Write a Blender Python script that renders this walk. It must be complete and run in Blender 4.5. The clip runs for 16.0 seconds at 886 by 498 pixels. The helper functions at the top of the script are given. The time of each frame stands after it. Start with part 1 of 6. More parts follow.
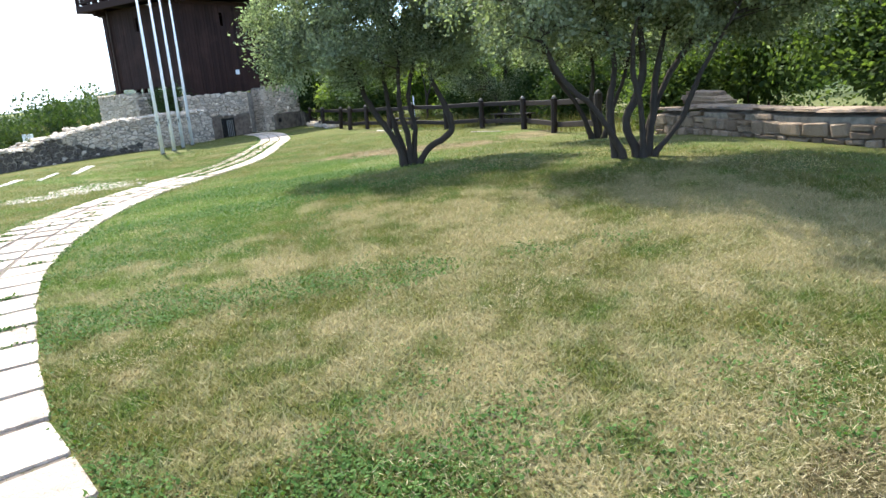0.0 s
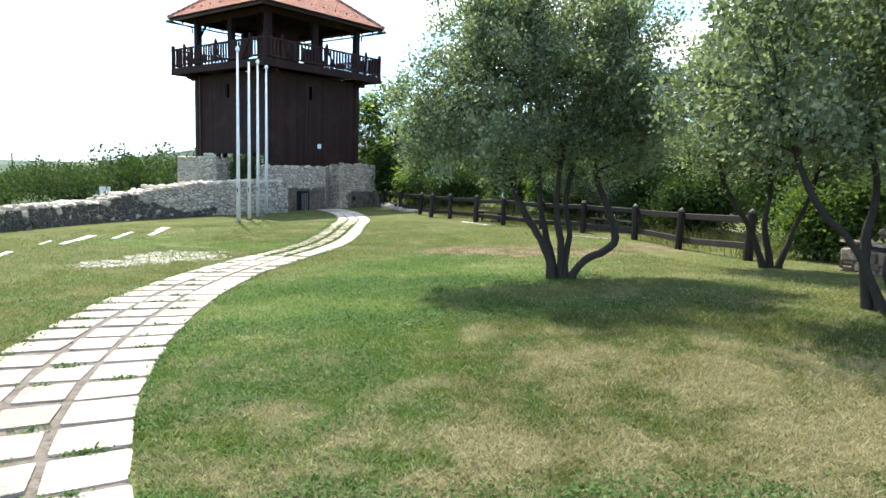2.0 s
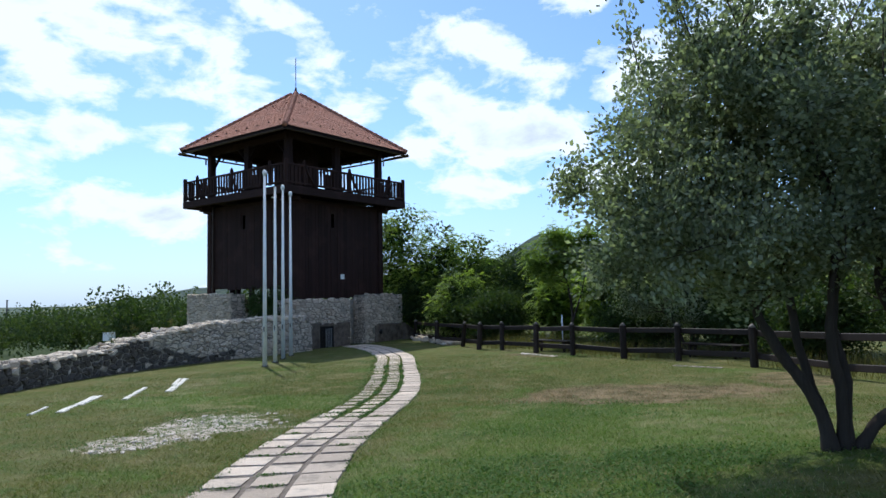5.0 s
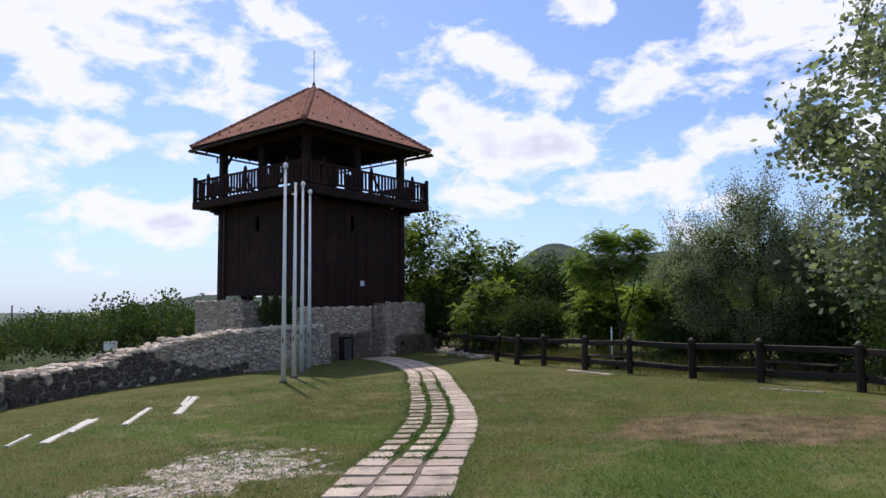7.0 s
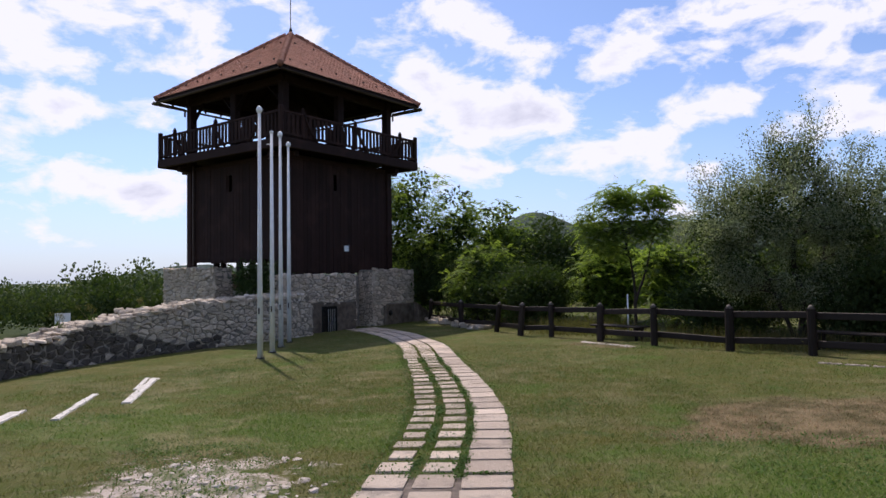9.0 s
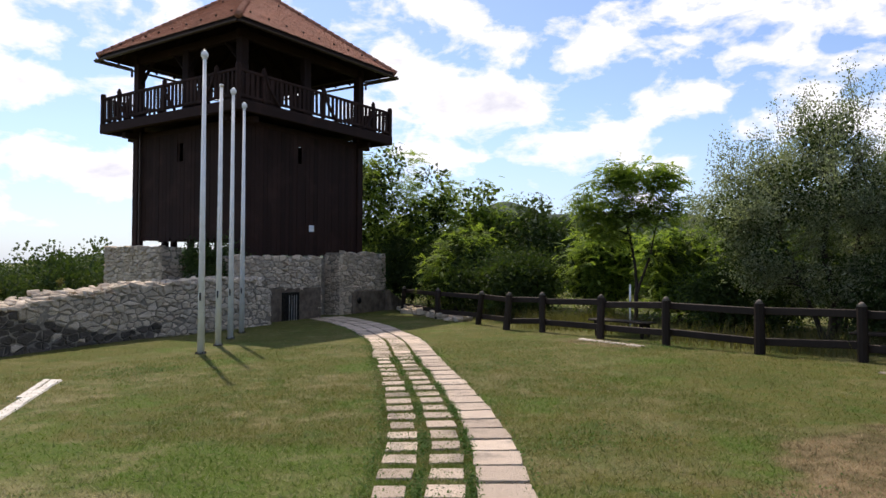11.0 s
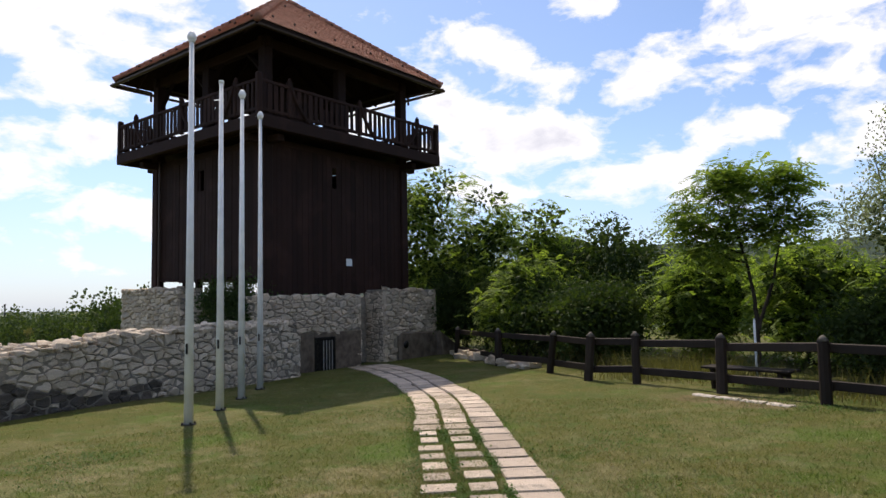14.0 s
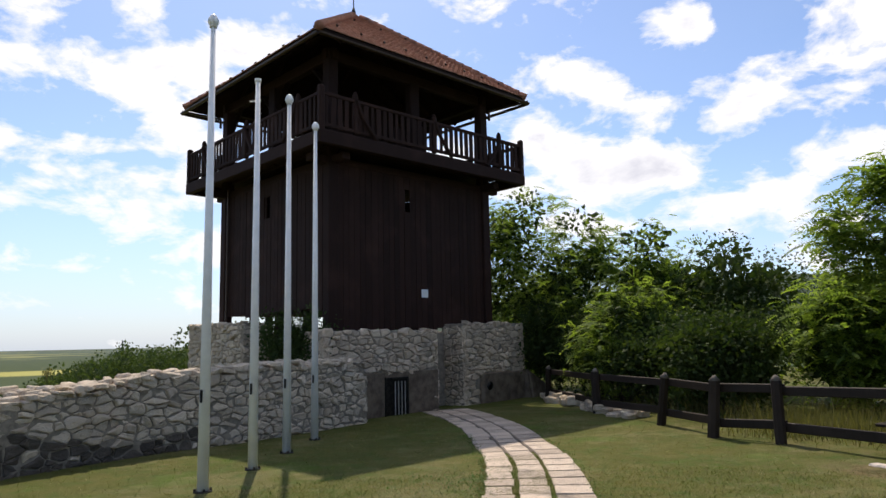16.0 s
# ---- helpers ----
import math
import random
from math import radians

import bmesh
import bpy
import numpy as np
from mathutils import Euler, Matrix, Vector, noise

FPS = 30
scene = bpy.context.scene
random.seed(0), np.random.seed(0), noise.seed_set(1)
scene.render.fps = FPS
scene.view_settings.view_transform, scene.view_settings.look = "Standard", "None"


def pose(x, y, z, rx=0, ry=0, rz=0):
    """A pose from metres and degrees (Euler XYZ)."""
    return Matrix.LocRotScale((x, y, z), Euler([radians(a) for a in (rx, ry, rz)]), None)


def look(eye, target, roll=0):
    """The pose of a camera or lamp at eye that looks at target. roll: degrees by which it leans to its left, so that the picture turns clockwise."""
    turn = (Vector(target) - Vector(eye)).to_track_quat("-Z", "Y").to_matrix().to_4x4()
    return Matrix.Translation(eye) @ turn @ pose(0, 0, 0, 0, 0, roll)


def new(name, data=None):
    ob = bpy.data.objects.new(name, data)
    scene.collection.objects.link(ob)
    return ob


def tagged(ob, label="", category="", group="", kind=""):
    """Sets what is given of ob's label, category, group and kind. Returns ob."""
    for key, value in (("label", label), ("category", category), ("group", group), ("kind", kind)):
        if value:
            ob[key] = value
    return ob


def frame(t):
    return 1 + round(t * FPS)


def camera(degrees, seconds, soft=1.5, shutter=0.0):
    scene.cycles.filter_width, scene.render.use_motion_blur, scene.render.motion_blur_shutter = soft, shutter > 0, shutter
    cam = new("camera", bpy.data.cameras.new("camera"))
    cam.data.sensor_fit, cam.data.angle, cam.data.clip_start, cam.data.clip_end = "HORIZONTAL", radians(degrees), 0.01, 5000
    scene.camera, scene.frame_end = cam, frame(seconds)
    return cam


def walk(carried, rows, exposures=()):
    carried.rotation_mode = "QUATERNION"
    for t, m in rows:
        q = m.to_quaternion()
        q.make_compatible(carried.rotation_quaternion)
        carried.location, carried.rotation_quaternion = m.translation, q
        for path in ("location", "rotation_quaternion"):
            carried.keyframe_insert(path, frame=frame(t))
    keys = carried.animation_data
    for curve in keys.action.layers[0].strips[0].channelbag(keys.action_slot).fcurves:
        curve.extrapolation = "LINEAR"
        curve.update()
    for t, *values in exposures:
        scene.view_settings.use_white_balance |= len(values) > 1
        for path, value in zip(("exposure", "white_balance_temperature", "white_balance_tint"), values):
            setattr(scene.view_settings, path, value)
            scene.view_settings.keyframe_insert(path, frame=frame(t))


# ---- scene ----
cam = camera(65.9, 16.0)
METRES, EYE, TILT, LEAN, TURN = 19.7, 1.5, 0.0, 0.0, 0.0
ROWS = [
    (0.0, 0.0, 0.0, 0.0, -1.06, -14.12, 4.23),
    (0.5, -0.0206, 0.0228, 0.0009, 1.35, -14.82, 3.57),
    (1.0, -0.0393, 0.051, 0.0021, 2.91, -15.03, 2.63),
    (1.5, -0.0577, 0.0759, 0.0027, 1.39, -11.89, -0.57),
    (2.0, -0.0765, 0.1005, 0.0038, 3.39, -6.68, -1.61),
    (2.5, -0.0952, 0.1221, 0.0038, 6.09, -4.0, -1.83),
    (3.0, -0.1164, 0.147, 0.0023, 2.83, 3.56, -0.11),
    (3.5, -0.1332, 0.1736, 0.0008, 6.32, 3.3, -0.19),
    (6.0, -0.214, 0.3071, 0.0028, 1.16, 4.73, 1.79),
    (6.5, -0.2277, 0.3343, 0.0022, 2.58, 5.02, 1.22),
    (7.0, -0.2384, 0.3661, 0.0016, 3.36, 4.76, 0.51),
    (7.5, -0.2503, 0.3947, -0.0004, 5.01, 2.89, -0.57),
    (8.0, -0.2598, 0.4257, -0.0018, 3.26, 1.88, -0.25),
    (10.5, -0.279, 0.5813, -0.0073, 0.92, 2.69, 0.87),
    (11.0, -0.2828, 0.6155, -0.0083, -0.86, 1.14, -0.37),
    (11.5, -0.2857, 0.6436, -0.008, -3.02, 2.19, -0.8),
    (12.0, -0.2871, 0.6753, -0.0081, -3.35, 2.94, -0.06),
    (12.5, -0.2901, 0.7041, -0.0085, -5.12, 3.19, 0.41),
    (13.0, -0.2899, 0.7355, -0.0089, -0.62, 4.17, 0.49),
    (13.5, -0.2893, 0.7657, -0.0106, 2.19, 4.55, 0.35),
    (14.0, -0.2866, 0.7977, -0.0115, 3.75, 4.35, 1.11),
    (14.5, -0.2851, 0.8266, -0.0115, 6.85, 4.12, 0.62),
    (15.0, -0.2852, 0.8578, -0.0111, 7.81, 3.99, 0.63),
    (15.5, -0.2828, 0.8877, -0.0123, 9.83, 5.6, 0.91),
    (16.0, -0.2825, 0.9198, -0.012, 11.71, 7.46, 1.24),
]

walk(cam, [(t, pose(0, 0, EYE, TILT, LEAN, TURN) @ pose(METRES * x, METRES * y, METRES * z, 90 + pitch, roll, yaw)) for t, x, y, z, yaw, pitch, roll in ROWS],
     [(0.0, 1.58, 6150, 7), (1.4, 1.42, 6200, 4), (2.5, 1.32, 5880, 2), (3.0, 0.78, 5280, -1), (3.4, 0.26, 5340, 2), (3.8, 0.15, 5350, 3), (6.0, -0.02, 6000, 13), (8.0, -0.12, 6280, 21), (10.5, 0.0, 6680, 18), (11.5, 0.24, 6950, 15), (13.0, 0.12, 6900, 15), (14.5, 0.08, 6900, 14), (16.0, 0.05, 6900, 13)])

# ---- light: a high sun ahead and to the left, behind thin broken cloud ----
SUN_EL, SUN_AZ = radians(54), math.atan2(-0.407, 0.914)
sun_dir = Vector((math.sin(SUN_AZ) * math.cos(SUN_EL), math.cos(SUN_AZ) * math.cos(SUN_EL), math.sin(SUN_EL)))
sun_data = bpy.data.lights.new("sun", "SUN")
sun_data.energy, sun_data.angle, sun_data.color = 4.3, radians(0.8), (1.0, 0.92, 0.79)
sun = new("sun", sun_data)
sun.matrix_world = look(sun_dir * 60, (0, 0, 0))


def nodes_of(tree):
    tree.nodes.clear()
    return tree.nodes, tree.links


def build_world():
    w = bpy.data.worlds.new("sky")
    scene.world = w
    w.use_nodes = True
    N, L = nodes_of(w.node_tree)
    out, bg = N.new("ShaderNodeOutputWorld"), N.new("ShaderNodeBackground")
    sky = N.new("ShaderNodeTexSky")
    sky.sky_type, sky.sun_disc = "NISHITA", False
    sky.sun_elevation, sky.sun_rotation = SUN_EL, SUN_AZ
    sky.air_density, sky.dust_density, sky.ozone_density = 1.0, 0.6, 1.5
    co, sep = N.new("ShaderNodeTexCoord"), N.new("ShaderNodeSeparateXYZ")
    L.new(co.outputs["Generated"], sep.inputs[0])

    def m(op, a, b=None, c=None, clamp=False):
        n = N.new("ShaderNodeMath")
        n.operation, n.use_clamp = op, clamp
        for k, v in enumerate((a, b, c)):
            if v is None:
                continue
            if isinstance(v, (int, float)):
                n.inputs[k].default_value = v
            else:
                L.new(v, n.inputs[k])
        return n.outputs[0]

    # clouds: broken banks in the sky ahead, ragged by noise; places in degrees left of y and above the horizon
    az = m("MULTIPLY", m("ARCTAN2", m("MULTIPLY", sep.outputs[0], -1.0), sep.outputs[1]), 57.2958)
    el = m("MULTIPLY", m("ARCSINE", sep.outputs[2]), 57.2958)
    comb = N.new("ShaderNodeCombineXYZ")
    L.new(az, comb.inputs[0])
    L.new(el, comb.inputs[1])
    zz = m("ADD", m("MAXIMUM", sep.outputs[2], 0.0), 0.22)
    flat = N.new("ShaderNodeCombineXYZ")
    L.new(m("DIVIDE", sep.outputs[0], zz), flat.inputs[0])
    L.new(m("DIVIDE", sep.outputs[1], zz), flat.inputs[1])

    def noise_at(vec, scale, detail, rough, distort, off):
        mp = N.new("ShaderNodeMapping")
        mp.inputs["Location"].default_value = off
        L.new(vec, mp.inputs[0])
        n = N.new("ShaderNodeTexNoise")
        n.inputs["Scale"].default_value, n.inputs["Detail"].default_value = scale, detail
        n.inputs["Roughness"].default_value, n.inputs["Distortion"].default_value = rough, distort
        L.new(mp.outputs[0], n.inputs["Vector"])
        return n.outputs["Fac"]

    layer = N.new("ShaderNodeCombineXYZ")
    L.new(m("MULTIPLY", az, 0.165), layer.inputs[0])
    L.new(m("MULTIPLY", el, 0.30), layer.inputs[1])
    puff = noise_at(layer.outputs[0], 1.0, 11, 0.57, 0.22, (1.3, 0.4, 2.2))
    wisp = noise_at(flat.outputs[0], 1.7, 8, 0.6, 0.3, (0.4, 5.2, 0))
    bank = None
    for a, e, wa, we, tilt, amount in ((30, 21.5, 13, 5.5, 0, 1.0), (34, 13.0, 11, 1.5, 3, 0.8), (35, 7.3, 7, 1.9, 0, 0.95), (-1, 14.4, 11.5, 3.7, 14, 1.2), (-6, 8.6, 12, 1.1, 3, 0.85), (-0.5, 21.5, 4, 2.0, 0, 0.8),
                                       (-8.5, 24.5, 3.5, 1.6, -10, 0.8), (-16, 18.6, 9.5, 2.1, -24, 0.9), (-24, 19.8, 6.5, 3.0, -10, 1.0), (-23, 14, 6.5, 2.3, -15, 0.95), (14.5, 19.5, 3.0, 2.2, 0, 0.8),
                                       (25, 6.4, 2.5, 1.6, 0, 0.9), (48, 15, 12, 5, 0, 0.9), (-40, 14, 10, 5, 0, 0.9), (5, 30, 14, 2.6, 8, 0.8)):
        mp = N.new("ShaderNodeMapping")
        mp.vector_type = "TEXTURE"
        mp.inputs["Location"].default_value, mp.inputs["Rotation"].default_value, mp.inputs["Scale"].default_value = (a, e, 0), (0, 0, radians(tilt)), (wa, we, 1)
        L.new(comb.outputs[0], mp.inputs[0])
        ln = N.new("ShaderNodeVectorMath")
        ln.operation = "LENGTH"
        L.new(mp.outputs[0], ln.inputs[0])
        g = m("MULTIPLY", m("MULTIPLY", m("SUBTRACT", 1.9, ln.outputs["Value"], clamp=False), 0.62, clamp=True), amount)
        bank = g if bank is None else m("MAXIMUM", bank, g)
    high = m("MULTIPLY", m("SUBTRACT", el, 30), 0.05, clamp=True)
    cover = m("ADD", m("MULTIPLY", m("MAXIMUM", bank, m("MULTIPLY", high, 0.62)), 0.31), m("ADD", m("MULTIPLY", puff, 1.5), m("MULTIPLY", wisp, 0.5)))
    mask = m("MULTIPLY", m("SUBTRACT", cover, 1.12), 6.0, clamp=True)
    veil = m("MULTIPLY", m("SUBTRACT", wisp, 0.42), 1.1, clamp=True)
    shade = m("MULTIPLY", m("SUBTRACT", cover, 1.42), 4.0, clamp=True)
    mix_c = N.new("ShaderNodeMix")
    mix_c.data_type = "RGBA"
    mix_c.inputs["A"].default_value, mix_c.inputs["B"].default_value = (11.3, 11.6, 12.2, 1), (8.2, 8.5, 9.6, 1)
    L.new(shade, mix_c.inputs["Factor"])
    tint = N.new("ShaderNodeMix")
    tint.data_type, tint.blend_type = "RGBA", "MULTIPLY"
    tint.inputs["Factor"].default_value, tint.inputs["B"].default_value = 1.0, (1.35, 1.5, 1.75, 1)
    L.new(sky.outputs[0], tint.inputs["A"])
    pale = N.new("ShaderNodeMix")
    pale.data_type = "RGBA"
    low = m("MULTIPLY", m("SUBTRACT", 11.0, el), 0.055, clamp=True)
    L.new(m("MAXIMUM", low, m("MULTIPLY", veil, 0.3)), pale.inputs["Factor"])
    L.new(tint.outputs["Result"], pale.inputs["A"])
    pale.inputs["B"].default_value = (5.6, 7.4, 10.2, 1)
    mix = N.new("ShaderNodeMix")
    mix.data_type = "RGBA"
    L.new(m("MULTIPLY", mask, 0.96), mix.inputs["Factor"])
    L.new(pale.outputs["Result"], mix.inputs["A"])
    L.new(mix_c.outputs["Result"], mix.inputs["B"])
    L.new(mix.outputs["Result"], bg.inputs[0])
    bg.inputs[1].default_value = 0.09
    L.new(bg.outputs[0], out.inputs[0])


build_world()


# ---- materials ----
class Mat:
    """A node material with short ways to add nodes."""

    def __init__(self, name, rough=0.8, metal=0.0, spec=0.35):
        self.m = bpy.data.materials.new(name)
        self.m.use_nodes = True
        self.N, self.L = nodes_of(self.m.node_tree)
        self.out, self.b = self.N.new("ShaderNodeOutputMaterial"), self.N.new("ShaderNodeBsdfPrincipled")
        self.L.new(self.b.outputs[0], self.out.inputs[0])
        self.b.inputs["Roughness"].default_value, self.b.inputs["Metallic"].default_value = rough, metal
        self.b.inputs["Specular IOR Level"].default_value = spec
        self._pos = None

    def put(self, v, socket):
        if isinstance(v, (int, float)):
            socket.default_value = v
        elif isinstance(v, tuple):
            socket.default_value = (*v, 1) if len(v) == 3 and socket.type == "RGBA" else v
        else:
            self.L.new(v, socket)

    def pos(self):
        if self._pos is None:
            self._pos = self.N.new("ShaderNodeNewGeometry")
        return self._pos.outputs["Position"]

    def island(self):
        self.pos()
        return self._pos.outputs["Random Per Island"]

    def obj(self):
        return self.N.new("ShaderNodeTexCoord").outputs["Object"]

    def rand(self):
        return self.N.new("ShaderNodeObjectInfo").outputs["Random"]

    def noise(self, scale, detail=4, rough=0.55, vec=None, stretch=None, distort=0.0):
        n = self.N.new("ShaderNodeTexNoise")
        n.inputs["Scale"].default_value, n.inputs["Detail"].default_value = scale, detail
        n.inputs["Roughness"].default_value, n.inputs["Distortion"].default_value = rough, distort
        vec = vec or self.pos()
        if stretch:
            mp = self.N.new("ShaderNodeMapping")
            mp.inputs["Scale"].default_value = stretch
            self.L.new(vec, mp.inputs[0])
            vec = mp.outputs[0]
        self.L.new(vec, n.inputs["Vector"])
        return n.outputs["Fac"]

    def math(self, op, a, b=None, clamp=False):
        n = self.N.new("ShaderNodeMath")
        n.operation, n.use_clamp = op, clamp
        self.put(a, n.inputs[0])
        if b is not None:
            self.put(b, n.inputs[1])
        return n.outputs[0]

    def step(self, v, lo, hi):
        n = self.N.new("ShaderNodeMapRange")
        n.interpolation_type = "SMOOTHSTEP"
        self.put(v, n.inputs[0])
        n.inputs[1].default_value, n.inputs[2].default_value = lo, hi
        return n.outputs[0]

    def mix(self, f, a, b, kind="MIX"):
        n = self.N.new("ShaderNodeMix")
        n.data_type, n.blend_type = "RGBA", kind
        self.put(f, n.inputs["Factor"])
        self.put(a, n.inputs["A"])
        self.put(b, n.inputs["B"])
        return n.outputs["Result"]

    def color(self, v):
        self.put(v, self.b.inputs["Base Color"])
        return self

    def bump(self, h, strength=0.4, dist=0.02):
        n = self.N.new("ShaderNodeBump")
        n.inputs["Strength"].default_value, n.inputs["Distance"].default_value = strength, dist
        self.L.new(h, n.inputs["Height"])
        self.L.new(n.outputs[0], self.b.inputs["Normal"])
        return self

    def blob(self, x, y, rx, ry, turn=0.0, freq=1.6, amp=1.6):
        """1 inside an uneven patch on the ground, 0 outside."""
        mp = self.N.new("ShaderNodeMapping")
        mp.vector_type = "TEXTURE"
        mp.inputs["Location"].default_value, mp.inputs["Rotation"].default_value = (x, y, 0), (0, 0, radians(turn))
        mp.inputs["Scale"].default_value = (rx, ry, 1000)
        self.L.new(self.pos(), mp.inputs[0])
        ln = self.N.new("ShaderNodeVectorMath")
        ln.operation = "LENGTH"
        self.L.new(mp.outputs[0], ln.inputs[0])
        n = self.noise(freq, 6, 0.65)
        d = self.math("ADD", ln.outputs["Value"], self.math("MULTIPLY", self.math("SUBTRACT", n, 0.5), amp))
        return self.math("SUBTRACT", 1.0, self.step(d, 0.75, 1.1))


def grass_color(k):
    """Mown summer grass: green with straw-coloured dry patches, a worn brown patch and a rubble patch."""
    green = k.mix(k.step(k.noise(0.9, 4), 0.3, 0.7), (0.070, 0.082, 0.015), (0.106, 0.102, 0.025))
    green = k.mix(k.math("MULTIPLY", k.step(k.noise(3.2, 5, 0.6), 0.45, 0.7), 0.6), green, (0.044, 0.098, 0.016))
    lush = k.math("MAXIMUM", k.math("MAXIMUM", k.blob(-2.2, 13.2, 2.6, 3.4, 10, 0.9, 1.5), k.math("MAXIMUM", k.blob(-8.2, 17.6, 3.6, 1.1, -12, 0.9, 1.5), k.blob(-3.4, 8.6, 1.7, 4.2, 12, 0.9, 1.5))), k.step(k.noise(0.55, 5, 0.6), 0.55, 0.66))
    green = k.mix(k.math("MULTIPLY", lush, 0.65), green, (0.066, 0.122, 0.014))
    dry = k.mix(k.noise(3.0, 4), (0.31, 0.26, 0.145), (0.20, 0.17, 0.085))
    where = k.math("ADD", k.math("MULTIPLY", k.noise(0.5, 4, 0.6), 0.5), k.math("MULTIPLY", k.noise(2.4, 7, 0.68), 0.5))
    near = k.math("MULTIPLY", k.blob(1.0, 4.9, 3.4, 3.0, -25), 0.07)
    parched = k.math("ADD", 0.38, k.math("MAXIMUM", k.math("MULTIPLY", k.blob(0.3, 4.5, 4.8, 3.6, -25), 0.52), k.math("MULTIPLY", k.blob(-7.5, 20.5, 3.6, 4.0, 0, 0.8, 1.5), 0.32)))
    c = k.mix(k.math("MULTIPLY", k.step(k.math("ADD", where, near), 0.475, 0.625), parched), green, dry)
    worn = k.math("MAXIMUM", k.blob(-0.75, 17.3, 2.5, 1.6, 8, 1.1, 1.7), k.math("MULTIPLY", k.math("MAXIMUM", k.blob(-1.9, 26.9, 1.0, 0.55, -55), k.math("MAXIMUM", k.blob(2.6, 19.0, 0.8, 1.6, -20), k.blob(1.6, 1.9, 0.7, 0.45, 20))), 0.8))
    c = k.mix(k.math("MULTIPLY", worn, 0.9), c, k.mix(k.step(k.noise(1.7, 7, 0.72), 0.38, 0.62), (0.075, 0.056, 0.026), (0.25, 0.175, 0.105)))
    return c


def m_ground():
    k = Mat("lawn", 0.95, spec=0.1)
    c = grass_color(k)
    soil = k.mix(k.noise(14, 4), (0.10, 0.075, 0.045), (0.19, 0.15, 0.10))
    c = k.mix(k.math("MULTIPLY", k.step(k.noise(9, 6, 0.7), 0.50, 0.70), 0.5), c, soil)
    c = k.mix(k.math("MULTIPLY", k.step(k.noise(70, 4, 0.75), 0.42, 0.62), 0.45), c, (0.05, 0.058, 0.02))
    c = k.mix(k.math("MULTIPLY", k.step(k.noise(110, 3, 0.7), 0.56, 0.68), 0.5), c, (0.27, 0.26, 0.13))
    rub = k.math("MAXIMUM", k.blob(-7.6, 15.1, 0.95, 1.05, 15, 2.6, 3.2), k.blob(-8.1, 13.75, 0.7, 0.55, 40, 2.6, 3.2))
    rub = k.math("MULTIPLY", rub, k.math("ADD", 0.25, k.math("MULTIPLY", k.step(k.noise(3.6, 6, 0.72), 0.42, 0.56), 0.75)))
    c = k.mix(rub, c, k.mix(k.noise(11, 4), (0.34, 0.275, 0.225), (0.62, 0.54, 0.47)))
    # beyond the plot: scrub and fields in the valley
    ln = k.N.new("ShaderNodeVectorMath")
    ln.operation = "LENGTH"
    k.L.new(k.pos(), ln.inputs[0])
    far = k.step(ln.outputs["Value"], 60, 130)
    wild = k.mix(k.noise(0.05, 5), (0.032, 0.050, 0.018), (0.065, 0.085, 0.030))
    fields = k.mix(k.step(k.noise(0.0045, 2), 0.56, 0.60), wild, (0.20, 0.20, 0.065))
    fields = k.mix(k.blob(-470, 560, 130, 70, 40), fields, (0.33, 0.31, 0.09))
    hills = k.step(ln.outputs["Value"], 250, 500)
    c2 = k.mix(hills, wild, fields)
    sep = k.N.new("ShaderNodeSeparateXYZ")
    k.L.new(k.pos(), sep.inputs[0])
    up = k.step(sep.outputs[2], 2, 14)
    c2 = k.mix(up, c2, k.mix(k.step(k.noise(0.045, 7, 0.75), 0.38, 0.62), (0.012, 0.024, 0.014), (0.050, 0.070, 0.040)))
    # aerial haze painted into the ground colour, growing with distance
    painted_haze = k.math("MULTIPLY", k.step(ln.outputs["Value"], 400, 3000), 0.28)
    c2 = k.mix(painted_haze, c2, (0.10, 0.135, 0.17))
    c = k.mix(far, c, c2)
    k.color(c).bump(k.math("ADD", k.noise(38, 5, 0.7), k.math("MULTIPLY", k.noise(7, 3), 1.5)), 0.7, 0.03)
    return k.m


def m_blades():
    k = Mat("grass_blade", 0.7, spec=0.15)
    c = grass_color(k)
    c = k.mix(k.math("MULTIPLY", k.step(k.island(), 0.55, 1.0), 0.38), c, (0.40, 0.37, 0.22))
    c = k.mix(k.math("MULTIPLY", k.step(k.island(), 0.35, 0.0), 0.35), c, (0.055, 0.125, 0.022))
    c = k.mix(1.0, c, (1.45, 1.45, 1.45), "MULTIPLY")
    k.color(c)
    tr, add = k.N.new("ShaderNodeBsdfTranslucent"), k.N.new("ShaderNodeMixShader")
    k.L.new(c, tr.inputs[0])
    add.inputs[0].default_value = 0.5
    k.L.new(k.b.outputs[0], add.inputs[1])
    k.L.new(tr.outputs[0], add.inputs[2])
    k.L.new(add.outputs[0], k.out.inputs[0])
    return k.m


def m_leaf(name, dark, light, trans=0.35, gloss=0.42, glow=(1.5, 1.7, 0.55)):
    k = Mat(name, gloss + 0.15, spec=0.12)
    c = k.mix(k.math("POWER", k.island(), 1.6), dark, light)
    c = k.mix(k.math("MULTIPLY", k.step(k.noise(0.8, 3), 0.45, 0.7), 0.45), c, light)
    k.color(c)
    tr, mx = k.N.new("ShaderNodeBsdfTranslucent"), k.N.new("ShaderNodeMixShader")
    k.L.new(k.mix(1.0, c, glow, "MULTIPLY"), tr.inputs[0])
    mx.inputs[0].default_value = trans
    k.L.new(k.b.outputs[0], mx.inputs[1])
    k.L.new(tr.outputs[0], mx.inputs[2])
    k.L.new(mx.outputs[0], k.out.inputs[0])
    return k.m


